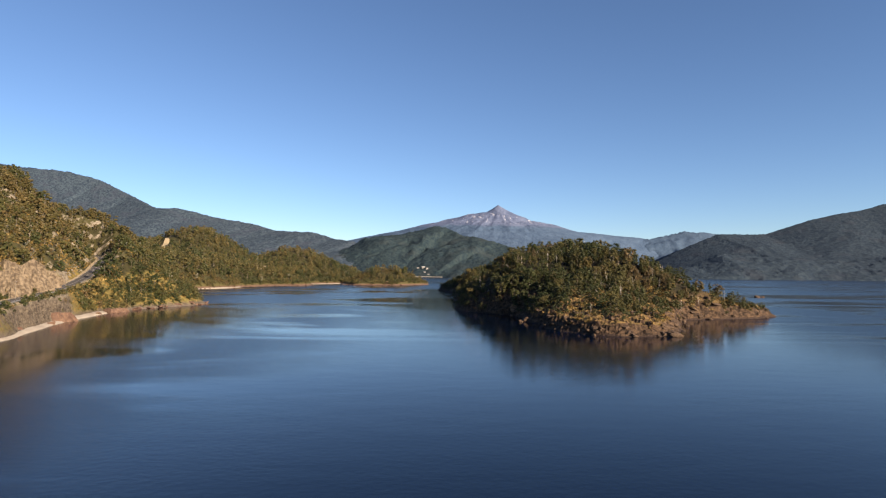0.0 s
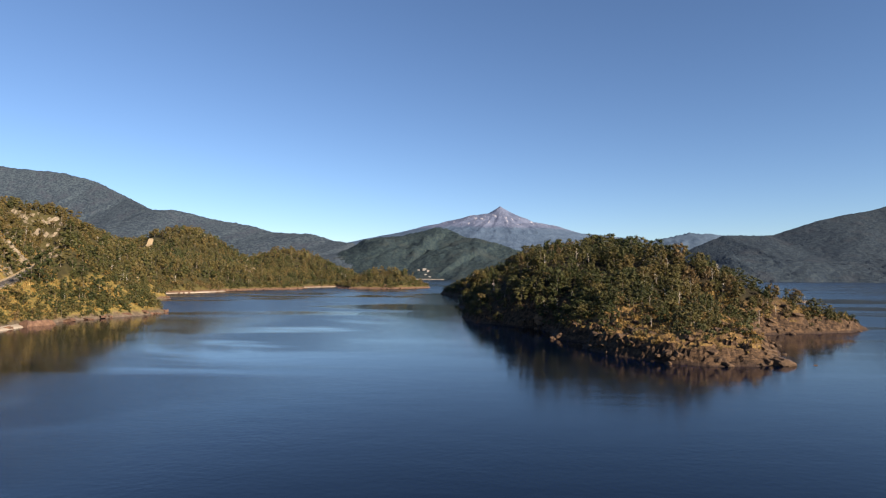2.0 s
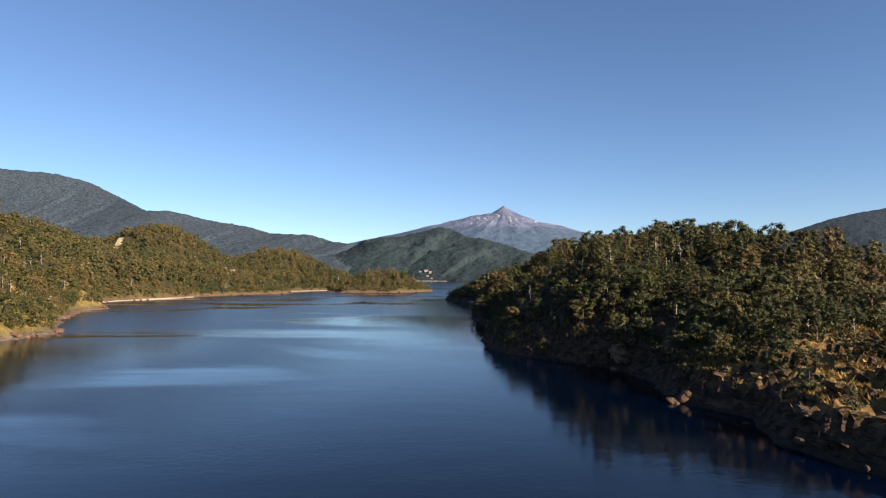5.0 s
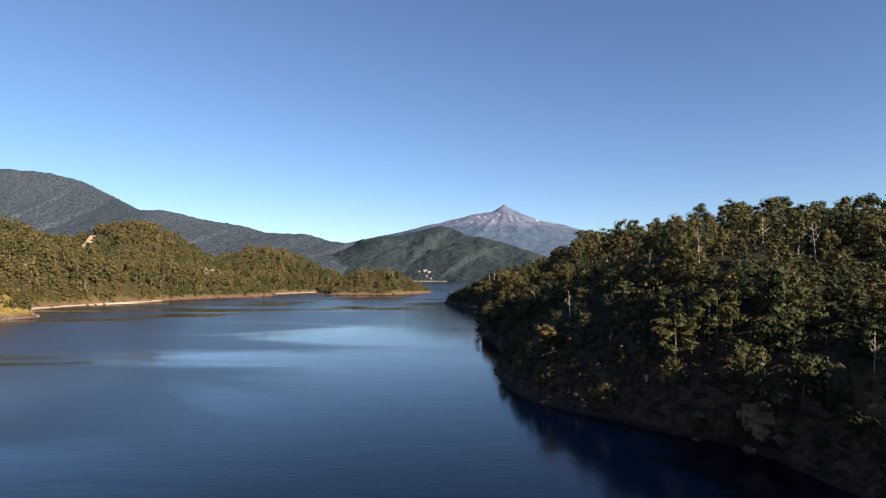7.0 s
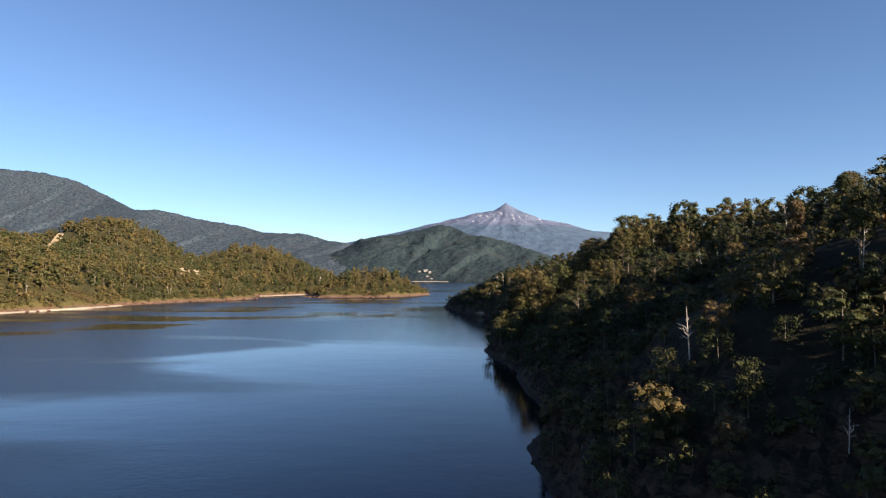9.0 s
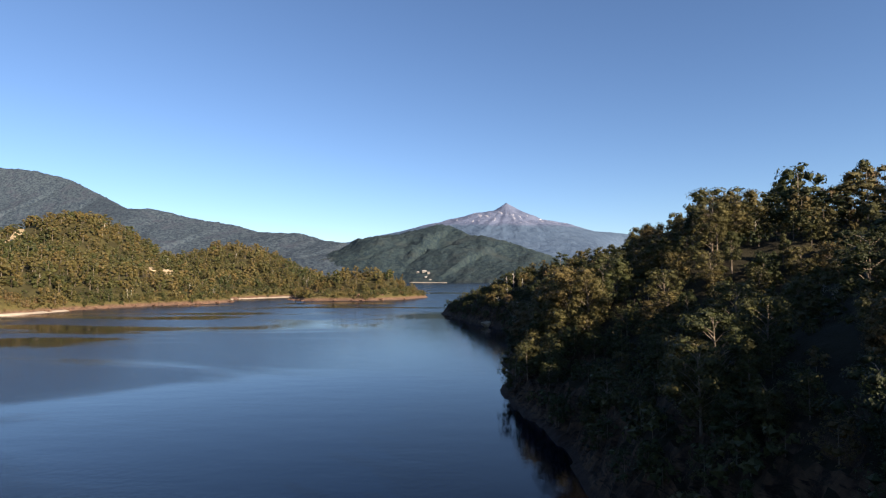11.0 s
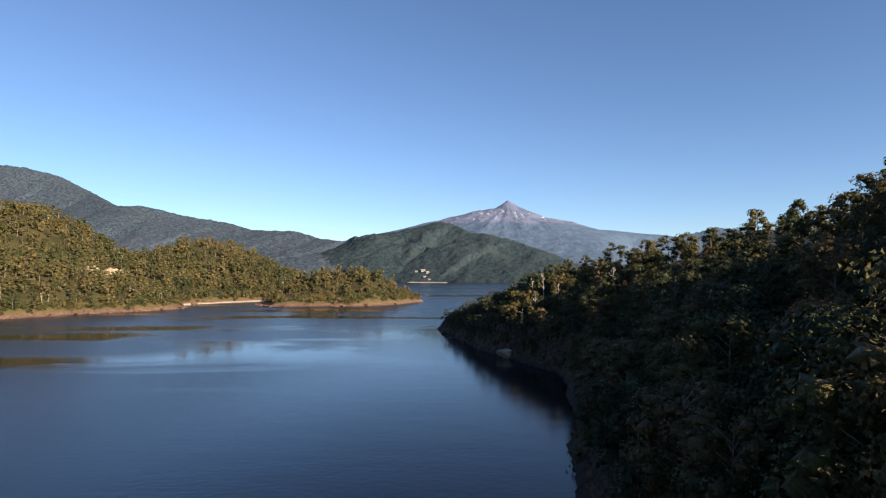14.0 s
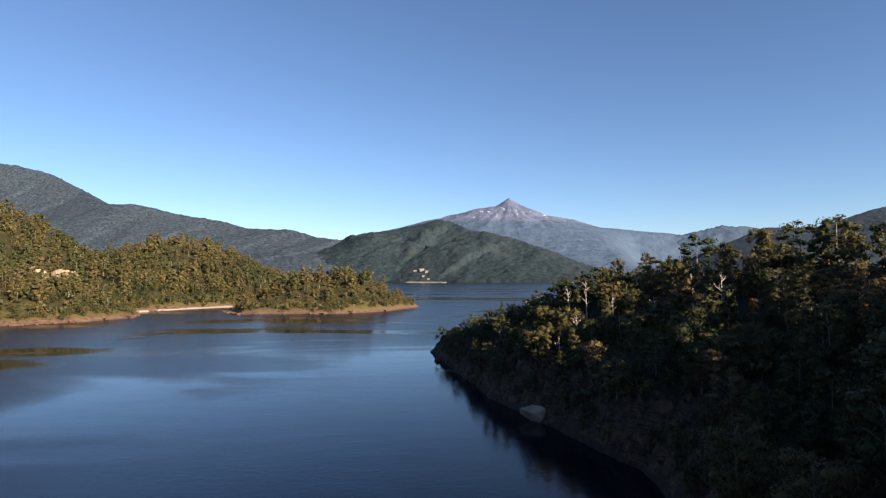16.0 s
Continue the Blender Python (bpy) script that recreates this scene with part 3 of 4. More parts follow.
def tree_shape(kind, tall, count, size, limbs=True, share=1.0, core=(0.45, 0.75), bias=0.6):
    """Trunk and crown of one tree, at its own height, as two pairs of vertices and quads."""
    lean = rng.normal(0, 0.04, 2) * tall
    axis = lambda f: np.array([lean[0] * f * f, lean[1] * f * f, tall * f])
    spread, low, flat, clumps = HABIT[kind]
    clumps = max(4, int(clumps * share))
    wood = [tube([axis(f) - np.array([0, 0, 0.4 if f == 0 else 0]) for f in (0, 0.3, 0.6, 0.9)], np.array([0.020, 0.014, 0.009, 0.003]) * tall, 6 if limbs else 3)]
    cents, rads = [], []
    for n in range(clumps):
        f = low + (1 - low) * (n + rng.uniform(0, 1)) / clumps
        g = (f - low) / (1 - low)
        env = {"cone": 1.05 - g, "tall": 0.5 + 0.65 * np.sin(np.pi * min(1, g * 1.1)), "layered": 0.45 + 0.75 * np.sin(np.pi * (0.12 + 0.76 * g)), "shrub": 1.0 - 0.5 * g}.get(kind, 0.4 + 0.7 * np.sin(np.pi * (0.15 + 0.72 * g)))
        ang, rr = n * 2.4 + rng.uniform(-0.7, 0.7), spread * tall * env * np.sqrt(rng.uniform(0.12, 1))
        c = axis(f * 0.94) + np.array([np.cos(ang) * rr, np.sin(ang) * rr, rng.normal(0, 0.02) * tall])
        cents.append(c)
        rads.append(tall * spread * rng.uniform(0.30, 0.52) * share ** -0.33 * (0.8 if kind == "cone" else 1.0))
        if limbs:
            st = axis(max(0.06, f * 0.94 - rr / tall * 0.6))
            wood.append(tube([st, (st + c) / 2 + np.array([0, 0, 0.03 * tall]), c], np.array([0.007, 0.005, 0.002]) * tall, 3))
    cents, rads = np.array(cents), np.array(rads)
    bv, bq = CORE
    cores = [(c + bv @ Euler(rng.uniform(0, 6, 3)).to_matrix() * r * rng.uniform(*core, (len(bv), 1)) * np.array([1, 1, flat]), bq) for c, r in zip(cents, rads)]
    w = rads ** 2 / (rads ** 2).sum()
    which = rng.choice(len(cents), count, p=w)
    d = rng.normal(0, 1, (count, 3))
    d[:, 2] += 0.4
    d /= np.linalg.norm(d, axis=1)[:, None]
    r = rads[which][:, None] * rng.uniform(0.7, 1.12, (count, 1))
    pos = cents[which] + d * r * np.array([1, 1, flat])
    return joined(wood), joined([leaves(pos, d + np.array([0, 0, 0.3]), size, bias)] + cores)


def dead_tree_shape(tall):
    lean = rng.normal(0, 0.06, 2) * tall
    axis = lambda f: np.array([lean[0] * f, lean[1] * f, tall * f])
    out = [tube([axis(f) for f in (-0.05, 0.35, 0.7, 1.0)], np.array([0.015, 0.011, 0.007, 0.002]) * tall, 5)]
    for n in range(9):
        f = rng.uniform(0.35, 0.95)
        ang, ln = rng.uniform(0, 6.3), tall * rng.uniform(0.12, 0.28) * (1.25 - f)
        d = np.array([np.cos(ang), np.sin(ang), rng.uniform(0.3, 1.1)])
        a, b = axis(f), axis(f) + d * ln
        out.append(tube([a, (a + b) / 2 + rng.normal(0, 0.02, 3) * tall, b], np.array([0.008, 0.005, 0.0015]) * tall, 3))
        for _ in range(2):
            e = d + rng.normal(0, 0.6, 3)
            m = a + (b - a) * rng.uniform(0.4, 0.9)
            out.append(tube([m, m + e * ln * 0.45], np.array([0.004, 0.001]) * tall, 3))
    return joined(out)


def scatter(x0, x1, y0, y1, step, height, keep):
    """Loosely spaced standing places on a slope: x, y and ground height of those that keep() takes."""
    gx, gy = np.meshgrid(np.arange(x0, x1, step), np.arange(y0, y1, step))
    gx = (gx + rng.uniform(-0.48, 0.48, gx.shape) * step).ravel()
    gy = (gy + rng.uniform(-0.48, 0.48, gy.shape) * step).ravel()
    gz = height(gx, gy)
    ok = keep(gx, gy, gz)
    return gx[ok], gy[ok], gz[ok]


def forest(name, shapes, x, y, z, scale, label, category="forest", mood=0.42, pick=None, warmest=1.0):
    """Many trees as one mesh: each place takes one of the shapes, turned and sized."""
    vs, qs, ms, ts, off = [], [], [], [], 0
    pick = rng.integers(0, len(shapes), len(x)) if pick is None else pick
    tone_base = mood + 0.45 * fbm(x, y, 60, 3, 200) + rng.normal(0, 0.2, len(x))
    for n, (wood, crown) in enumerate(shapes):
        sel = np.where(pick == n)[0]
        if not len(sel):
            continue
        v = np.concatenate([wood[0], crown[0]])
        q = np.concatenate([wood[1], crown[1] + len(wood[0])])
        m = np.concatenate([np.ones(len(wood[1])), np.zeros(len(crown[1]))])
        a = rng.uniform(0, 2 * np.pi, len(sel))
        sc = scale[sel]
        ca, sa = (np.cos(a) * sc)[:, None], (np.sin(a) * sc)[:, None]
        px = v[None, :, 0] * ca - v[None, :, 1] * sa + x[sel][:, None]
        py = v[None, :, 0] * sa + v[None, :, 1] * ca + y[sel][:, None]
        pz = v[None, :, 2] * (sc * rng.uniform(0.88, 1.15, len(sel)))[:, None] + z[sel][:, None]
        vs.append(np.stack([px, py, pz], -1).reshape(-1, 3))
        qs.append((q[None] + (np.arange(len(sel)) * len(v))[:, None, None]).reshape(-1, 3) + off)
        ms.append(np.tile(m, len(sel)))
        ts.append(np.repeat(np.clip(tone_base[sel], 0, warmest), len(v)))
        off += len(v) * len(sel)
    me = mesh_np(name, np.concatenate(vs), np.concatenate(qs), [leaf_stuff, bark], np.concatenate(ms), False, np.concatenate(ts))
    return tagged(new(name, me), label, category, kind="stuff")


# island: where trees stand
def island_trees_keep(x, y, z):
    ds = shore_distance(x, y, ISLAND_SHORE)
    south = 1 - smooth(300, 345, y)
    need = 2.6 + 4.6 * south + 3.0 * smooth(100, 150, x) * (1 - smooth(360, 400, y))
    open_ground = (fbm(x, y, 26, 3, 301) > 0.3) & (y < 400) & (x > 105)
    dr, _ = to_line(x, y, ISLAND_RIDGE)
    west = x < crest_x(y) + 16
    thin = (x < crest_x(y) - 24) & (y > 365) & (y < 670) & (rng.random(x.shape) < np.where(y < 490, 0.22, np.where(y < 600, np.where((x > 33) & (x < 46), 0.45, 0.0), 0.2)))
    thin |= (x > 48) & (x < 80) & (y > 488) & (y < 545) & (rng.random(x.shape) < 0.2)
    thin |= (x > 33) & (x < 48) & (y > 510) & (y < 552) & (rng.random(x.shape) < 0.3)
    return (z > need) & (ds > 2.5) & ~open_ground & (west | (y < 410) | (rng.random(x.shape) < 0.25)) & ~thin & ((np.abs(x - crest_x(y)) > 14) | (y < 420) | (rng.random(x.shape) < 0.93))


def island_scale(x, y, z):
    """Taller on the crest and in the hollows, low and scrubby towards the rocky end."""
    grow = 0.5 + 0.28 * smooth(290, 360, y) * smooth(3, 16, z) * (1 - 0.7 * smooth(110, 140, x)) + 0.12 * smooth(25, 40, z)
    flank = smooth(14, 34, crest_x(y) - x) * smooth(350, 390, y) * (1 - smooth(515, 560, y))
    grow = grow + 0.3 * smooth(522, 545, y) * (1 - smooth(640, 680, y)) * (1 - smooth(12, 24, z))
    grow = grow * (1 - 0.25 * smooth(20, 11, z) * smooth(378, 390, y) * (1 - smooth(440, 460, y)))
    grow = grow * (1 + 0.17 * smooth(16, 19, x) * (1 - smooth(36, 40, x)) * smooth(545, 552, y) * (1 - smooth(578, 586, y)))
    grow = grow * (1 + 0.35 * smooth(42, 48, x) * (1 - smooth(68, 76, x)) * smooth(400, 408, y) * (1 - smooth(428, 436, y)))
    grow = grow * (1 + 0.15 * smooth(22, 28, z) * smooth(545, 565, y) * (1 - smooth(600, 620, y)))
    grow = grow * (1 - 0.38 * flank * (rng.random(x.shape) < 0.82))
    return grow * np.where((z > 26) & (y < 650), rng.uniform(0.55, 1.3, x.shape), rng.uniform(0.72, 1.25, x.shape)) * (1 - 0.4 * smooth(705, 800, y))


tx, ty, tz = scatter(4, 190, 250, 836, 7.0, island_height, island_trees_keep)
tsc = island_scale(tx, ty, tz)
single = (ty > 400) & (ty < 700) & (tx > np.where(ty > 500, 13, 22))
order = np.where(single)[0]
order = order[np.argsort(tx[order])][:250]
single = np.zeros(len(tx), bool)
single[order] = True

KINDS = [("broad", 12), ("layered", 13), ("bushy", 9), ("broad", 11), ("layered", 12), ("cone", 11), ("tall", 13), ("bushy", 10)]
LABELS = {"broad": "spreading evergreen tree with olive green rounded crown", "layered": "evergreen tree with flat layered olive foliage", "tall": "slender tall tree with high narrow green crown", "cone": "narrow pointed dark green tree", "bushy": "low bushy evergreen tree leafy to the ground"}
UPPER, LOWER = [1, 4, 6, 6, 0, 5], [0, 1, 2, 3, 4, 5, 7, 2]  # slender trees on the crest, bushy ones below
templates = []
for kind, tall in KINDS:
    wood, crown = tree_shape(kind, tall, 3800, 0.26, True, 1.0, (0.5, 0.76), 1.3)
    trunk = mesh_np("trunk", *wood, [bark])
    top = mesh_np("crown", *crown, [leaf_tree])
    templates.append((kind, trunk, top))
first = {}
for n in np.where(single)[0]:
    which = int(rng.choice(UPPER if tz[n] > 27 else LOWER))
    kind, trunk, top = templates[which]
    m = pose(tx[n], ty[n], tz[n] - 0.2, 0, 0, rng.uniform(0, 360))
    s = float(tsc[n])
    if which not in first:
        tree = new("tree")
        tagged(tree, LABELS[kind] + " on the island slope", "tree", "trees on the island")
        part("trunk", trunk, tree)
        part("crown", top, tree)
        first[which] = tree
        tree.matrix_basis = m
        tree.scale = (s, s, s)
    else:
        twin = copy_thing(first[which], m)
        twin.scale = (s, s, s)

mid_shapes = [tree_shape(kind, tall, 700, 0.5, False, 0.8, (0.6, 0.9), 1.3) for kind, tall in KINDS]
rest = ~single
forest("island_forest", mid_shapes, tx[rest], ty[rest], tz[rest] - 0.2, tsc[rest], "dense mixed evergreen forest in olive and brown on the island", mood=0.52, pick=np.where(tz[rest] > 27, rng.choice(UPPER, rest.sum()), rng.choice(LOWER, rest.sum())))

# a belt of bushy trees along the steep western foot
bx_, by_, bz_ = scatter(2, 75, 318, 820, 5.6, island_height, lambda x, y, z: (shore_distance(x, y, ISLAND_SHORE) > 2) & (shore_distance(x, y, ISLAND_SHORE) < 24) & (z > 1.5) & (fbm(x, y, 11, 2, 320) > np.where((y > 350) & (y < 520), -0.3, -0.35)))
belt_shapes = [tree_shape(kind, tall, 1000, 0.28, False, 0.7, (0.35, 0.6), 1.2) for kind, tall in (("bushy", 9), ("broad", 10), ("bushy", 8))]
forest("island_shore_thicket", belt_shapes, bx_, by_, bz_ - 0.4, rng.uniform(0.28, 0.6, len(bx_)) * (1 + 0.8 * smooth(520, 545, by_) * (1 - smooth(640, 680, by_))), "dark thicket of bushy trees above the waterline", "thicket", 0.3)

# low scrub between the trees
sx, sy, sz = scatter(0, 205, 245, 836, 4.7, island_height, lambda x, y, z: (z > 1.3 + 4.5 * (1 - smooth(285, 330, y))) & (fbm(x, y, 14, 3, 311) > np.where((x < 45) & (y > 350) & (y < 500), -0.2, np.where((x > 28) & (x < 85) & (y > 485) & (y < 560), -1.0, -0.3))) & (shore_distance(x, y, ISLAND_SHORE) > 1.5) & ((x < 125) | (y < 420)))
scrub_shapes = [tree_shape("shrub", 2.6, 80, 0.42, False, 0.6) for _ in range(5)]
forest("island_scrub", scrub_shapes, sx, sy, sz - 0.3, rng.uniform(0.5, 1.5, len(sx)), "low scrub and ferns between the trees", "scrub")

# bleached dead trees
dead_meshes = [mesh_np("dead_tree", *dead_tree_shape(9.0), [dead_wood]) for _ in range(5)]
spots = [(28.5, 413, 0.75), (32, 389, 0.45), (56, 366, 0.75), (59.5, 350, 0.65), (47, 408, 0.6), (30, 440, 0.6), (62, 432, 0.9), (74, 470, 0.9), (86, 520, 0.8), (60, 560, 0.7), (55, 600, 0.75), (72, 640, 0.95), (78, 652, 1.0), (84, 660, 0.9), (70, 668, 0.9),
         (58, 700, 0.9), (50, 716, 0.9), (46, 726, 1.0), (40, 738, 1.0), (36, 748, 1.1), (33, 754, 0.9), (52, 708, 1.1), (90, 340, 0.6), (100, 352, 0.7), (112, 348, 0.6), (80, 360, 0.7), (104, 380, 0.8), (96, 330, 0.6), (25, 780, 0.7)]
for x, y, s in spots:
    ob = new("dead_tree", dead_meshes[int(rng.integers(0, 5))])
    z = float(island_height(np.array([float(x)]), np.array([float(y)]))[0])
    ob.matrix_world = pose(x, y, z - 0.2, 0, 0, rng.uniform(0, 360)) @ Matrix.Diagonal((s, s, s, 1))
    tagged(ob, "bleached bare dead tree with broken branches among green trees", "dead tree", "dead trees on the island")


def boulder_mesh(seed):
    """An angular stone about two metres across."""
    bm = bmesh.new()
    bmesh.ops.create_icosphere(bm, subdivisions=3, radius=1)
    off = Vector((seed * 7.1, seed * 3.3, 1))
    for v in bm.verts:
        c = v.co.copy()
        v.co = c * (0.8 + 0.38 * noise.noise(c * 0.9 + off) + 0.16 * noise.noise(c * 2.6 + off)) * 1.0
        for a in range(5):
            d = Vector((math.sin(a * 2.1 + seed), math.cos(a * 1.7 + seed), math.sin(a * 3.3 + seed * 2) * 0.8)).normalized()
            over = v.co.dot(d) - 0.62
            if over > 0:
                v.co -= d * over * 0.85
    return bm_mesh("boulder", bm, boulder_rock, False)


boulders = [boulder_mesh(n) for n in range(6)]
sunlit_boulder = boulder_mesh(7)
# the paler rock also paints in the sun that falls on this boulder
sunlit_boulder.materials[0] = pale_rock
ring = ISLAND_SHORE + ISLAND_SHORE[:1]


def put_boulder(x, y, s, sink=0.45, height=island_height, group="boulders on the island shore", label="angular brown boulder at the water's edge", mesh=None):
    ob = new("boulder", mesh or boulders[int(rng.integers(0, 6))])
    z = max(-0.3, float(height(np.array([float(x)]), np.array([float(y)]))[0]))
    ob.matrix_world = pose(x, y, z + s * sink * 0.5, rng.uniform(-25, 25), rng.uniform(-25, 25), rng.uniform(0, 360)) @ Matrix.Diagonal((s * rng.uniform(0.9, 1.6), s * rng.uniform(0.8, 1.2), s * rng.uniform(0.55, 0.9), 1))
    tagged(ob, label, "boulder", group)


for n in range(len(ISLAND_SHORE)):
    (ax, ay), (bx, by) = ring[n], ring[n + 1]
    if (ax > 120 and ay > 372) or (ax < 35 and 360 < ay < 700):
        continue
    length = math.hypot(bx - ax, by - ay)
    busy = 0.16 if ay < 370 else 0.07
    for _ in range(max(1, int(length * busy))):
        u = rng.uniform()
        put_boulder(ax + (bx - ax) * u + rng.uniform(-2, 3), ay + (by - ay) * u + rng.uniform(-2, 3), rng.uniform(0.6, 1.9) if ay < 370 else rng.uniform(0.6, 1.5))
put_boulder(19, 721, 2.6, 0.9, label="large reddish boulder on the dark shore, paled as if sunlit", mesh=sunlit_boulder)
put_boulder(207, 366, 0.9, 0.2)
put_boulder(99, 247, 3.4, 0.3)
put_boulder(108, 247, 1.0, 0.1)
put_boulder(351, 657, 4.0, 0.1, lambda x, y: x * 0 - 1.0, "rocks in the lake", "low dark rock islet in open water")
put_boulder(358, 659, 2.6, 0.1, lambda x, y: x * 0 - 1.0, "rocks in the lake", "low dark rock islet in open water")


def slab_mesh(seed):
    """A tilted ledge slab with broken edges, about four metres long."""
    r = random.Random(seed)
    bm = bmesh.new()
    bmesh.ops.create_cube(bm, size=1)
    bmesh.ops.subdivide_edges(bm, edges=bm.edges[:], cuts=3, use_grid_fill=True)
    for v in bm.verts:
        c = v.co.copy()
        n1 = noise.noise(Vector((c.x * 2.2 + seed, c.y * 2.2, c.z)))
        n2 = noise.noise(Vector((c.x * 5 + seed, c.y * 5, c.z * 3 + 4)))
        v.co = Vector((c.x * (4.2 + 1.4 * n1) + r.uniform(-0.12, 0.12), c.y * (2.4 + 0.9 * n1) + r.uniform(-0.12, 0.12), c.z * 1.1 + 0.35 * n2 * (1 if c.z > 0 else 0.3)))
    bmesh.ops.triangulate(bm, faces=bm.faces)
    return bm_mesh("rock_slab", bm, boulder_rock)


slabs = [slab_mesh(n) for n in range(6)]
placed = 0
while placed < 110:
    x, y = rng.uniform(44, 205), rng.uniform(243, 372)
    d = float(shore_distance(np.array([x]), np.array([y]), ISLAND_SHORE)[0])
    if not 0.5 < d < (26 if y < 300 else 12):
        continue
    z = float(island_height(np.array([x]), np.array([y]))[0])
    if z > 11:
        continue
    ob = new("rock", slabs[int(rng.integers(0, 6))])
    s = rng.uniform(0.4, 1.05)
    ob.matrix_world = pose(x, y, z - 0.1, rng.normal(14, 8), rng.normal(16, 7), rng.normal(25, 16)) @ Matrix.Diagonal((s * rng.uniform(0.9, 1.5), s, s * rng.uniform(0.7, 1.2), 1))
    tagged(ob, "tilted slab of brown bedrock on the bare point", "rock", "rock slabs on the point")
    placed += 1


# dry golden grass in tufts on the bare point
straw = leaf_material("dry_golden_grass", [(0.0, (0.16, 0.10, 0.03)), (0.5, (0.26, 0.17, 0.05)), (1.0, (0.34, 0.24, 0.09))], False)


def tufts(name, x, y, z, size, label):
    """Upright blades in tufts, all in one mesh."""
    vs, n = [], 9
    for i in range(len(x)):
        a = rng.uniform(0, 6.28, n)
        foot = np.column_stack([x[i] + rng.normal(0, 0.3, n) * size[i], y[i] + rng.normal(0, 0.3, n) * size[i], np.full(n, z[i] - 0.1)])
        tip = foot + np.column_stack([np.cos(a) * 0.4, np.sin(a) * 0.4, rng.uniform(0.4, 0.9, n)]) * size[i]
        side = np.column_stack([-np.sin(a), np.cos(a), np.zeros(n)]) * 0.16 * size[i]
        vs.append(np.stack([foot - side, foot + side, tip], 1).reshape(-1, 3))
    v = np.concatenate(vs)
    me = mesh_np(name, v, np.arange(len(v)).reshape(-1, 3), [straw], None, False, np.repeat(rng.uniform(0, 1, len(x)), 3 * n))
    return tagged(new(name, me), label, "grass", kind="stuff")


wx, wy, wz = scatter(48, 205, 246, 400, 1.7, island_height, lambda x, y, z: (z > 3.4) & (z < 20) & (fbm(x, y, 12, 3, 371) > -0.12) & (shore_distance(x, y, ISLAND_SHORE) > 4) & ((y < 340) | (x > 105)))
tufts("dry_grass", wx, wy, wz, rng.uniform(0.8, 1.9, len(wx)), "dry golden grass tufts between the ledges")


# ---- the shore forest ----
STRIP = [(-470, 970), (-515, 1075), (-538, 1146)]


def shore_keep(x, y, z):
    ds = shore_distance(x, y, SHORE)
    dr, hr = to_line(x, y, ROAD, [r[2] for r in ROAD])
    cliff = (dr < np.interp(y, [235, 290, 345], [19, 16, 9])) & (z > hr) & (y < 345)
    strip, _ = to_line(x, y, STRIP)
    white, _ = to_line(x, y, [(-350, 1096), (-338, 1132)])
    front, _ = to_line(x, y, [(-340, 1090), (-320, 1120)])
    return (z > 1.6) & (ds > 3.5) & (dr > 9) & ~cliff & (strip > 13) & (white > 12) & (front > 30) & ((dr > 24) | (fbm(x, y, 18, 3, 340) > -0.1))


def seen_slope(x, y):
    """The side of the hills that faces the lake."""
    return x > np.interp(y, [100, 400, 640, 800, 1000, 1100, 1290, 1330, 1480], [-400, -400, -450, -600, -700, -720, -700, -480, -380])


nx_, ny_, nz_ = scatter(-400, -140, 160, 640, 7.2, shore_height, lambda x, y, z: shore_keep(x, y, z) & seen_slope(x, y))
near_shapes = [tree_shape(kind, tall, 190, 0.68, False, 0.6, (0.7, 0.95), 2.0) for kind, tall in KINDS]
nsc = rng.uniform(0.4, 1.0, len(nx_)) * (0.6 + 0.4 * smooth(6, 24, nz_))
front = (nx_ > -222) & (ny_ < 470)
chosen = np.where(front)[0][:40]
front = np.zeros(len(nx_), bool)
front[chosen] = True
forest("shore_forest", near_shapes, nx_[~front], ny_[~front], nz_[~front] - 0.2, nsc[~front], "sunlit mixed forest on the steep shore slope", mood=0.66, warmest=0.86)
low_templates = [(kind, mesh_np("trunk", *w, [bark]), mesh_np("crown", *c, [leaf_tree], soft=False)) for (kind, tall), (w, c) in ((kt, tree_shape(kt[0], kt[1], 450, 0.7, False)) for kt in KINDS[:5])]
first = {}
for n in chosen:
    which = int(rng.integers(0, len(low_templates)))
    kind, trunk, top = low_templates[which]
    m, s = pose(nx_[n], ny_[n], nz_[n] - 0.2, 0, 0, rng.uniform(0, 360)), float(nsc[n] * 0.85)
    if which not in first:
        tree = tagged(new("tree"), LABELS[kind] + " above the lake shore", "tree", "trees below the road")
        part("trunk", trunk, tree)
        part("crown", top, tree)
        first[which] = tree
        tree.matrix_basis = m
        tree.scale = (s, s, s)
    else:
        twin = copy_thing(first[which], m)
        twin.scale = (s, s, s)
fx, fy, fz = scatter(-720, -20, 640, 1440, 9.6, shore_height, lambda x, y, z: shore_keep(x, y, z) & seen_slope(x, y))
far_shapes = [tree_shape(kind, tall, 100, 0.66, False, 0.45, (0.8, 1.0), 2.2) for kind, tall in KINDS]
forest("hill_forest", far_shapes, fx, fy, fz - 0.2, rng.uniform(0.45, 1.3, len(fx)) * (0.65 + 0.35 * smooth(5, 20, fz)), "sunlit mixed forest covering the rounded hills", mood=0.64, warmest=0.84)
gx_, gy_, gz_ = scatter(-400, -20, 160, 1250, 7.2, shore_height, lambda x, y, z: (z > 1.6) & ((z < 26) | (y < 560)) & ~((to_line(x, y, ROAD)[0] < 19) & (y < 330) & (z > 12)) & (to_line(x, y, ROAD)[0] > 6.5) & (shore_distance(x, y, SHORE) > 2.5))
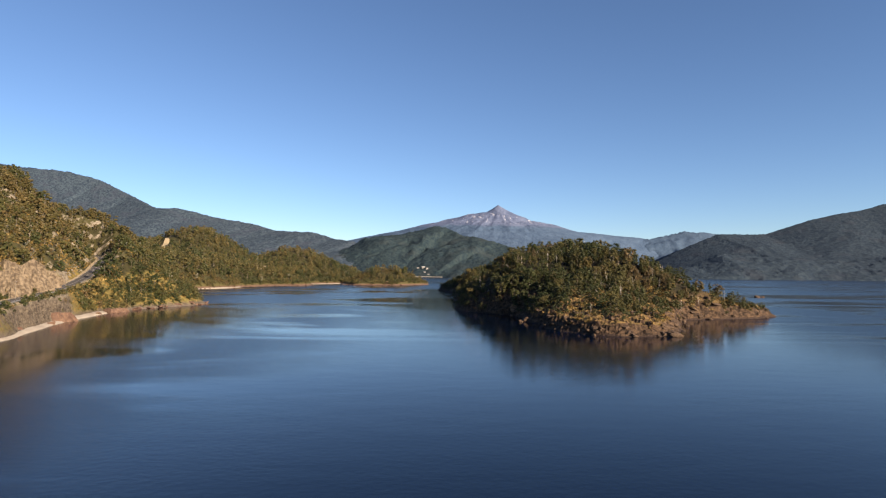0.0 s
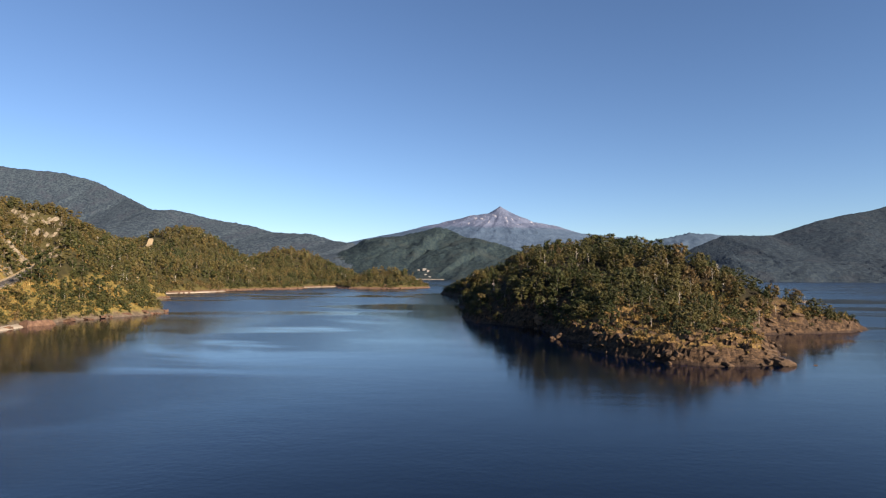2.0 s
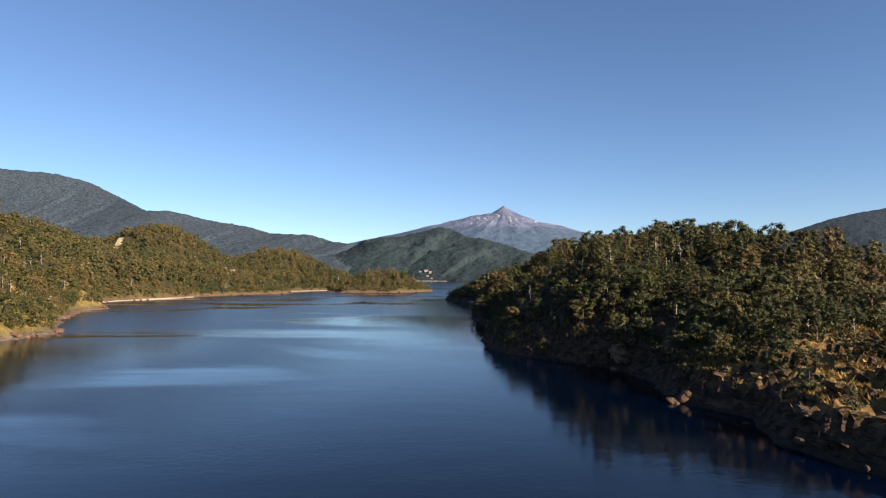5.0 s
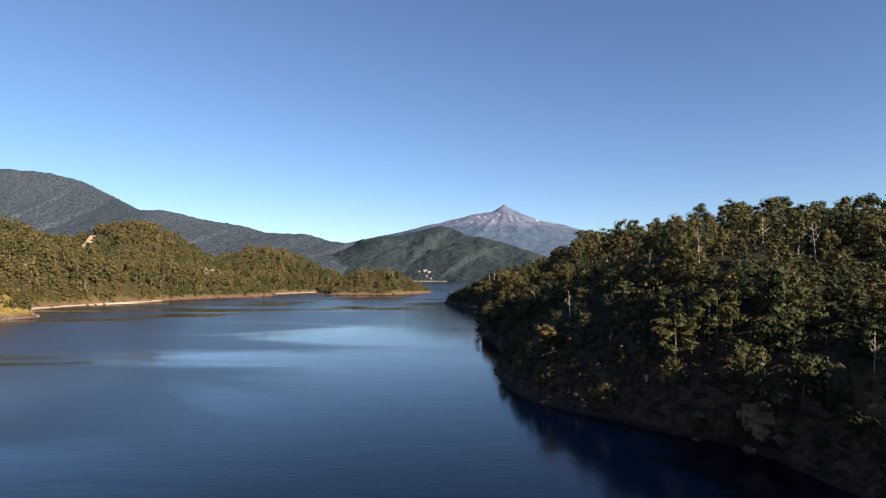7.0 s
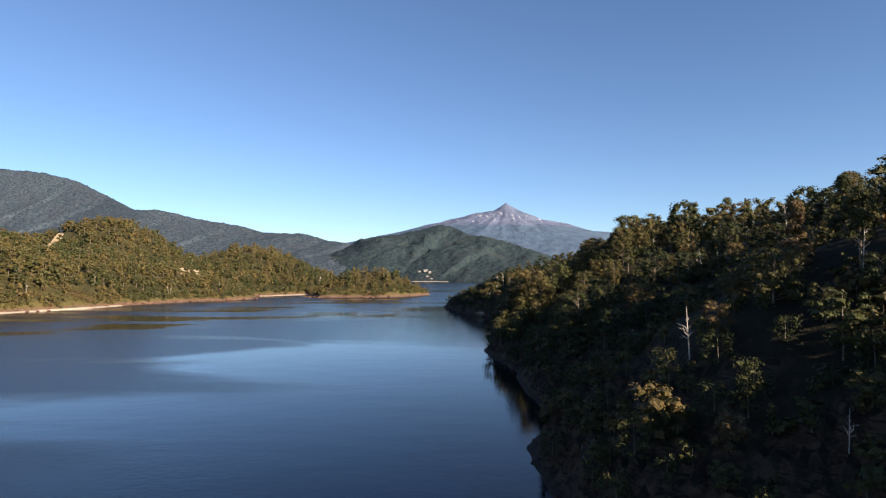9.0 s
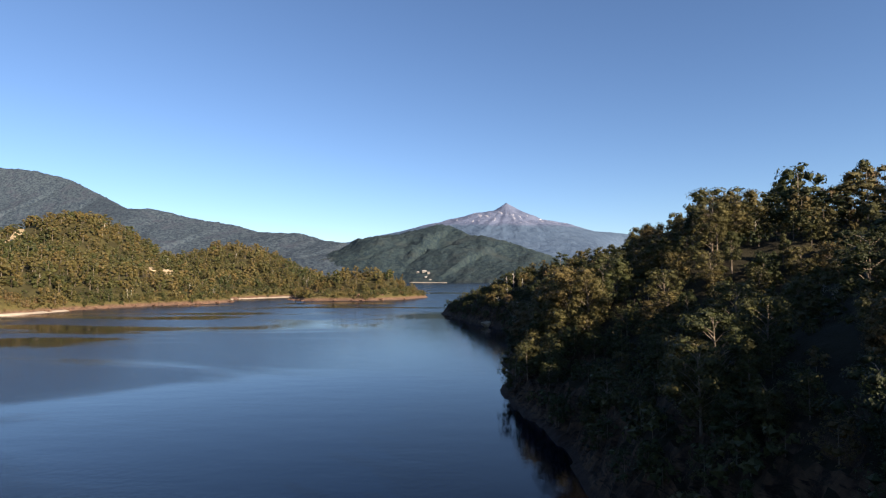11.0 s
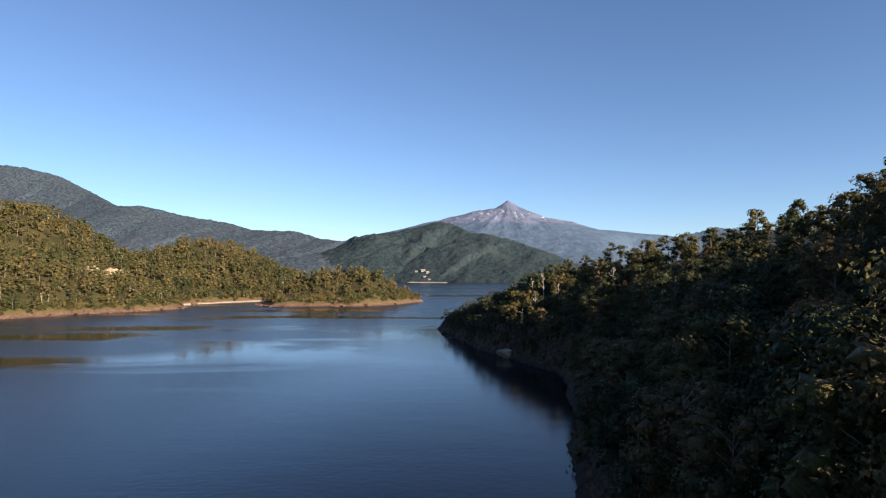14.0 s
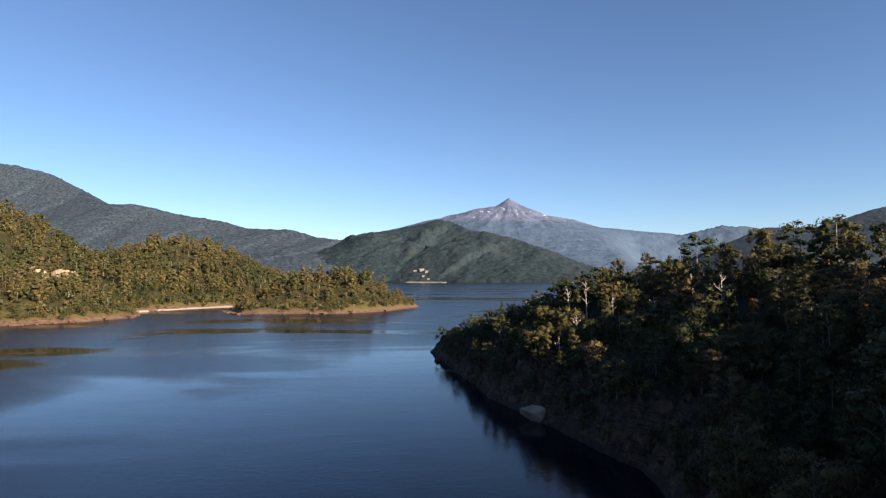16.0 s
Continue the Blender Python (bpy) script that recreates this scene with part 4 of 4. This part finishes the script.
forest("shore_scrub", [tree_shape("shrub", 3.0, 26, 0.85, False, 0.5) for _ in range(5)], gx_, gy_, gz_ - 0.3, rng.uniform(0.4, 1.7, len(gx_)), "low yellow green scrub along the shore", "scrub", 0.6)

kx, ky, kz = scatter(-215, -140, 195, 420, 2.2, shore_height, lambda x, y, z: (z > 1.3) & (z < 17) & (to_line(x, y, ROAD)[0] > 5.5) & (shore_distance(x, y, SHORE) > 2.0) & (shore_distance(x, y, SHORE) < 22) & (fbm(x, y, 15, 3, 381) > -0.25 + 0.15 * (1 - smooth(225, 250, y))))
forest("bank_bushes", [tree_shape("shrub", 2.6, 60, 0.55, False, 0.6) for _ in range(4)], kx, ky, kz - 0.3, rng.uniform(0.35, 1.2, len(kx)), "olive and golden bushes on the bank below the road", "bushes", 0.62)

dead_shapes = [dead_tree_shape(9.0) for _ in range(4)]


def dead_wood_stuff(name, x, y, z, scale, label):
    vs, qs, off = [], [], 0
    for n in range(len(x)):
        v, q = dead_shapes[n % 4]
        a = rng.uniform(0, 6.28)
        ca, sa = math.cos(a) * scale[n], math.sin(a) * scale[n]
        vs.append(np.column_stack([v[:, 0] * ca - v[:, 1] * sa + x[n], v[:, 0] * sa + v[:, 1] * ca + y[n], v[:, 2] * scale[n] + z[n]]))
        qs.append(q + off)
        off += len(v)
    tagged(new(name, mesh_np(name, np.concatenate(vs), np.concatenate(qs), [dead_wood])), label, "dead trees", kind="stuff")


pick = rng.random(len(tx)) < np.where((tz < 22) & (ty > 390) & (ty < 600), 0.06, 0.16)
dead_wood_stuff("island_dead_trunks", tx[pick] + 2.5, ty[pick] - 2.0, tz[pick] - 0.3, tsc[pick] * rng.uniform(0.7, 1.15, pick.sum()), "bleached dead trunks standing through the forest")
pick = rng.random(len(nx_)) < 0.10
dead_wood_stuff("shore_dead_trunks", nx_[pick] + 3, ny_[pick] - 2, nz_[pick] - 0.3, nsc[pick] * rng.uniform(0.7, 1.1, pick.sum()), "bleached dead trunks on the shore slope")
pick = rng.random(len(fx)) < 0.03
dead_wood_stuff("hill_dead_trunks", fx[pick] + 3, fy[pick] - 3, fz[pick] - 0.3, rng.uniform(0.6, 1.0, pick.sum()), "bleached dead trunks on the hills")

hx_, hy_, hz_ = scatter(-345, -22, 180, 1215, 5.0, shore_height, lambda x, y, z: (shore_distance(x, y, SHORE) > 2.5) & (shore_distance(x, y, SHORE) < 17) & (z > 1.0 + 0.5 * smooth(600, 660, y)) & (to_line(x, y, ROAD)[0] > 9) & (fbm(x, y, 16, 2, 360) > -0.3))
forest("shore_thicket", [tree_shape("bushy", 6, 60, 0.9, False, 0.3) for _ in range(4)], hx_, hy_, hz_ - 0.4, rng.uniform(0.4, 1.0, len(hx_)), "bushy thicket just above the shore ledges", "thicket", 0.6)

vx, vy, vz = scatter(-330, -140, 180, 520, 2.2, shore_height, lambda x, y, z: (z > 1.2) & (fbm(x, y, 20, 3, 377) > -0.2) & (to_line(x, y, ROAD)[0] > 6.5) & (shore_distance(x, y, SHORE) > 3))
tufts("slope_grass", vx, vy, vz, rng.uniform(0.9, 2.0, len(vx)), "dry yellow grass tufts on the road slope")
shore_rock = plain_material("reddish_shore_rock", (0.075, 0.042, 0.030), (0.17, 0.105, 0.07), 0.4, 0.9, 0.8, 0.3)
shore_slabs = [slab_mesh(n + 20) for n in range(4)]
for me in shore_slabs:
    me.materials[0] = shore_rock
placed = 0
while placed < 120:
    n = int(rng.integers(3, 32))
    (ax, ay), (bx, by) = SHORE[n], SHORE[n + 1]
    u = rng.uniform()
    x, y, s = ax + (bx - ax) * u - rng.uniform(0, 2), ay + (by - ay) * u, rng.uniform(0.6, 1.5)
    ob = new("rock", shore_slabs[int(rng.integers(0, 4))])
    ob.matrix_world = pose(x, y, max(0.0, min(2.0, float(shore_height(np.array([x]), np.array([y]))[0]) - 0.4)), rng.normal(0, 8), rng.normal(4, 7), rng.uniform(0, 180)) @ Matrix.Diagonal((s * 1.3, s, s, 1))
    tagged(ob, "reddish brown rock ledge along the lake shore", "rock", "rock ledges along the shore")
    placed += 1

# rock outcrops on the cut slope and the hill
def outcrop_mesh(w, d, h, seed):
    """A broken cliff face, w wide and h high."""
    bm = bmesh.new()
    bmesh.ops.create_grid(bm, x_segments=40, y_segments=22, size=0.5)
    for v in bm.verts:
        u, t = v.co.x, v.co.y + 0.5
        jag = noise.fractal(Vector((u * w * 0.22, t * h * 0.12, seed)), 0.8, 2.0, 5)
        v.co = Vector((u * w * (1.0 - 0.35 * t), -d * (1 - t) ** 0.7 + jag * d * 0.5, t * h * (1.0 + 0.25 * noise.noise(Vector((u * w * 0.12, seed, 2)))) - 1.5))
    r = bmesh.ops.extrude_face_region(bm, geom=bm.faces[:])
    for v in r["geom"]:
        if isinstance(v, bmesh.types.BMVert):
            v.co.y += d * 1.2
            v.co.z -= 1.5
    bmesh.ops.recalc_face_normals(bm, faces=bm.faces)
    return bm_mesh("cliff", bm, pale_rock)


def shore_z(x, y):
    return float(shore_height(np.array([float(x)]), np.array([float(y)]))[0])


for x, y, w, d, h, turn, lab in [(-101, 1060, 9, 3, 4, 5, "reddish rock outcrop on the headland"), (-76, 1066, 8, 3, 5, 20, "reddish rock outcrop on the headland"), (-58, 1092, 8, 3, 4, 35, "reddish rock outcrop on the headland"), (-182, 286, 18, 4, 9, 62, "dark reddish brown crag below the road"), (-191, 352, 22, 4, 8, 75, "dark reddish brown crag below the road"), (-345, 1124, 30, 4, 11, 75, "pale cream cliff among hill trees"), (-347, 1092, 16, 4, 11, 80, "pale cream cliff among hill trees")]:
    ob = tagged(new("cliff", outcrop_mesh(w, d, h, x * 0.1)), lab, "cliff", "bare cliffs")
    if "reddish" in lab:
        ob.data.materials[0] = shore_rock
    ob.matrix_world = pose(x, y, shore_z(x, y) - 1, 0, 0, turn)

def along(line, step):
    pts = []
    for a, b in zip(line, line[1:]):
        a, b = np.array(a, float), np.array(b, float)
        n = max(1, int(np.linalg.norm(b - a) / step))
        pts += [a + (b - a) * i / n for i in range(n)]
    pts = np.array(pts + [np.array(line[-1], float)])
    for _ in range(6):
        pts[1:-1] = (pts[:-2] + 2 * pts[1:-1] + pts[2:]) / 4
    return pts


# the broken rock cut above the road
cut_rock = plain_material("tan_cut_rock", (0.055, 0.038, 0.025), (0.25, 0.195, 0.13), 0.7, 0.9, 1.0, 0.9)
for x, y, z, w, d, h, turn in [(-197, 268.5, 11.5, 26, 3.0, 15, 70), (-207.5, 296.5, 12.5, 30, 3.0, 18, 68), (-219, 323.5, 13.5, 26, 2.5, 13, 67), (-230.5, 351, 15, 20, 2.0, 7, 67)]:
    ob = tagged(new("cliff", outcrop_mesh(w, d, h, x * 0.17)), "pale tan broken rock cut above the road", "cliff", "bare cliffs")
    ob.data.materials[0] = cut_rock
    ob.matrix_world = pose(x, y, z, 0, 0, turn)

# the sunlit buttress at the island's western corner
buttress_rock = plain_material("orange_brown_rock", (0.10, 0.062, 0.038), (0.24, 0.15, 0.085), 0.5, 0.9, 0.9, 0.35)
buttress_slabs = [slab_mesh(n + 40) for n in range(4)]
for me in buttress_slabs:
    me.materials[0] = buttress_rock
for n in range(16):
    x, y, s = 44.0 + rng.normal(0, 1.8), 355.0 + rng.normal(0, 1.6), rng.uniform(0.45, 0.85)
    ob = tagged(new("rock", buttress_slabs[n % 4]), "orange brown rock of the buttress above dark water", "rock", "rocks of the western buttress")
    ob.matrix_world = pose(x, y, float(island_height(np.array([x]), np.array([y]))[0]) + 0.1, rng.normal(50, 18), rng.normal(0, 18), rng.uniform(-40, 40)) @ Matrix.Diagonal((s * 0.8, s, s * 1.3, 1))

# pale sand and gravel along the bays
for line in ([(-268, 622), (-266, 640), (-290, 664), (-328, 718), (-329, 762), (-307, 812), (-299, 866)], [(-256, 1074), (-234, 1112), (-203, 1149), (-186, 1141)], [(-150, 150), (-157, 213), (-184, 287), (-197, 350)]):
    bay = along([(x + 1.2, y, 0) for x, y in line], 4.0)
    width = 2.2 + 2.2 * fbm(bay[:, 0], bay[:, 1], 24, 3, 410)
    wide = np.gradient(bay[:, :2], axis=0)
    wide /= np.linalg.norm(wide, axis=1)[:, None]
    side = np.stack([wide[:, 1], -wide[:, 0]], 1)
    rows = [np.column_stack([bay[:, :2] + side * (off * width + 0.4)[:, None], np.full(len(bay), h)]) for off, h in ((1.0, -0.25), (0.4, 0.5), (-0.5, 0.95), (-1.6, 1.25), (-1.8, -1.0))]
    v = np.stack(rows, 1).reshape(-1, 3)
    q = np.array([(5 * i + a, 5 * i + 5 + a, 5 * i + 6 + a, 5 * i + 1 + a) for i in range(len(bay) - 1) for a in range(4)])
    tagged(new("beach", mesh_np("beach", v, q, [sand], soft=False)), "narrow pale sand and gravel beach in a bay", "beach", kind="structure")

# floating mats of water weed off the shore
weed = plain_material("dark_water_weed", (0.012, 0.016, 0.008), (0.035, 0.038, 0.018), 0.8, 0.8, 0.5, 0.03)
for x, y, w, d in [(-152, 877, 15, 5), (-162, 827, 20, 4), (-19, 1015, 18, 6)]:
    bm = bmesh.new()
    rim = [bm.verts.new((w * 0.5 * math.cos(a) * rng.uniform(0.6, 1.2), d * 0.5 * math.sin(a) * rng.uniform(0.5, 1.3), 0)) for a in np.arange(0, 6.28, 0.2)]
    bm.faces.new(rim)
    top = bmesh.ops.extrude_face_region(bm, geom=bm.faces[:])
    for v in top["geom"]:
        if isinstance(v, bmesh.types.BMVert):
            v.co = Vector((v.co.x * 0.96, v.co.y * 0.96, 0.07))
    bmesh.ops.recalc_face_normals(bm, faces=bm.faces)
    mat_ob = tagged(new("weed_mat", bm_mesh("weed_mat", bm, weed)), "dark floating mat of weed on the lake", "water weed", "floating weed mats")
    mat_ob.matrix_world = pose(x, y, -0.03, 0, 0, 8)

# ---- the road ----
def ribbon(name, pts, left, right, lift, thick, mat):
    d = np.gradient(pts[:, :2], axis=0)
    d /= np.linalg.norm(d, axis=1)[:, None]
    side = np.stack([d[:, 1], -d[:, 0]], 1)
    rows = []
    for off, dz in ((left, lift), (right, lift), (right, lift - thick), (left, lift - thick)):
        rows.append(np.column_stack([pts[:, :2] + side * off, pts[:, 2] + dz]))
    v = np.stack(rows, 1).reshape(-1, 3)
    q = np.array([(4 * i + a, 4 * i + b, 4 * i + 4 + b, 4 * i + 4 + a) for i in range(len(pts) - 1) for a, b in ((1, 0), (2, 1), (3, 2), (0, 3))])
    return mesh_np(name, v, q, [mat], soft=False)


way = along(ROAD, 3.0)
road = tagged(new("road", ribbon("road", way, -3.4, 3.4, 0.5, 0.9, asphalt)), "narrow grey asphalt road curving along the slope", "road", kind="structure")
verge_strip = tagged(new("verge", ribbon("verge", way, -5.6, 6.2, 0.38, 1.2, verge)), "sandy gravel verge beside the road", "verge", kind="structure")
for off in (-3.1, 3.1, 0):
    line = part("edge_line" if off else "centre_line", ribbon("line", way, off - 0.07, off + 0.07, 0.506, 0.004, road_paint), road)
rail = tagged(new("guard_rail"), "weathered steel guard rail on posts beside the road", "guard rail")
part("beam", ribbon("beam", way[6:], 4.3, 4.38, 1.25, 0.32, galvanised), rail)
dirs = np.gradient(way[:, :2], axis=0)
dirs /= np.linalg.norm(dirs, axis=1)[:, None]
bm = bmesh.new()
box(bm, -0.07, -0.07, 0, 0.07, 0.07, 0.95, 0.01)
post = bm_mesh("post", bm, galvanised)
for i in range(6, len(way), 2):
    ob = part("post", post, rail)
    ob.location = (way[i, 0] + dirs[i, 1] * 4.2, way[i, 1] - dirs[i, 0] * 4.2, way[i, 2] + 0.35)
pole_mesh = mesh_np("pole", *tube([(0, 0, -0.6), (0, 0, 4), (0, 0, 9)], [0.17, 0.14, 0.1], 8), [bark])
bm = bmesh.new()
box(bm, -1.1, -0.06, 8.2, 1.1, 0.06, 8.36, 0.02)
arm_mesh = bm_mesh("cross_arm", bm, dead_wood)
first_pole = None
for x, y in [(-196, 268), (-228, 352), (-262, 432), (-284, 474), (-296, 508), (-304, 498)]:
    m = pose(x + 8, y - 4, shore_z(x + 8, y - 4), 0, 0, -30)
    if first_pole is None:
        first_pole = tagged(new("utility_pole"), "pale wooden utility pole beside the road", "utility pole", "utility poles")
        part("shaft", pole_mesh, first_pole)
        part("cross_arm", arm_mesh, first_pole)
        first_pole.matrix_basis = m
    else:
        copy_thing(first_pole, m)

# a cleared strip over the saddle
strip = along([(x, y, 0) for x, y in STRIP], 8.0)
strip[:, 2] = shore_height(strip[:, 0], strip[:, 1]) + 0.6
tagged(new("cleared_strip", ribbon("cleared_strip", strip, -5, 5, 0.4, 2.5, verge)), "pale cleared strip of dry grass through the forest", "clearing", kind="structure")

# ---- the far beach and its houses ----
def foot(x):
    """Where the middle hill meets the water, going from the lake towards it."""
    ys = np.arange(2400.0, 3300, 4)
    zs = hill_height(np.full(ys.shape, float(x)), ys)
    return float(ys[np.argmax(zs > 1.0)])


FOOT_X = list(range(-200, 60, 20))
FOOT_Y = [foot(x) for x in FOOT_X]
beach_y = min(FOOT_Y)
tagged(sheet("beach", np.arange(-190, 30, 4.0), np.arange(beach_y - 30, max(FOOT_Y) + 30, 3.0), lambda x, y: 2.2 - np.clip(np.interp(x, FOOT_X, FOOT_Y) - 4 - y, 0, 20) * 0.3 - np.clip(y - np.interp(x, FOOT_X, FOOT_Y) - 6, 0, 30) * 0.4 - 4 * smooth(66, 84, np.abs(x + 80)), sand), "thin pale sand beach below the hill", "beach", kind="structure")


def house(x, y, z, w, d, h, turn):
    home = tagged(new("house"), "small white house with a grey pitched roof", "house", "houses behind the beach")
    bm = bmesh.new()
    box(bm, -w / 2, -d / 2, -8, w / 2, d / 2, h, 0.05)
    part("wall", bm_mesh("wall", bm, white_wall), home)
    bm = bmesh.new()
    vs = [bm.verts.new(c) for c in [(-w / 2 - 0.6, -d / 2 - 0.6, h), (w / 2 + 0.6, -d / 2 - 0.6, h), (w / 2 + 0.6, d / 2 + 0.6, h), (-w / 2 - 0.6, d / 2 + 0.6, h), (-w / 2 - 0.6, 0, h + d * 0.35), (w / 2 + 0.6, 0, h + d * 0.35)]]
    for f in ((0, 1, 5, 4), (2, 3, 4, 5), (0, 4, 3), (1, 2, 5), (3, 2, 1, 0)):
        bm.faces.new([vs[i] for i in f])
    part("roof", bm_mesh("roof", bm, roofing), home)
    for i in range(3):
        bm = bmesh.new()
        cx = (i - 1) * w * 0.3
        box(bm, cx - w * 0.08, -d / 2 - 0.08, h * 0.35, cx + w * 0.08, -d / 2 + 0.05, h * 0.75)
        part("window", bm_mesh("window", bm, window_glass), home)
    home.matrix_basis = pose(x, y, z, 0, 0, turn)


for x, up, w, d, h, turn in [(-98, 44, 16, 8, 3.5, 4), (-124, 40, 9, 7, 3, -10), (-80, 38, 10, 7, 3, 8), (-90, 20, 9, 7, 3, 12), (-72, 10, 8, 6, 3, -6)]:
    rise = np.arange(beach_y, 3200, 3.0)
    slope = hill_height(np.full(rise.shape, float(x)), rise)
    y = float(rise[np.argmax(slope > up)])
    house(x, y - d / 2, up - 1.5, w, d, h, turn)
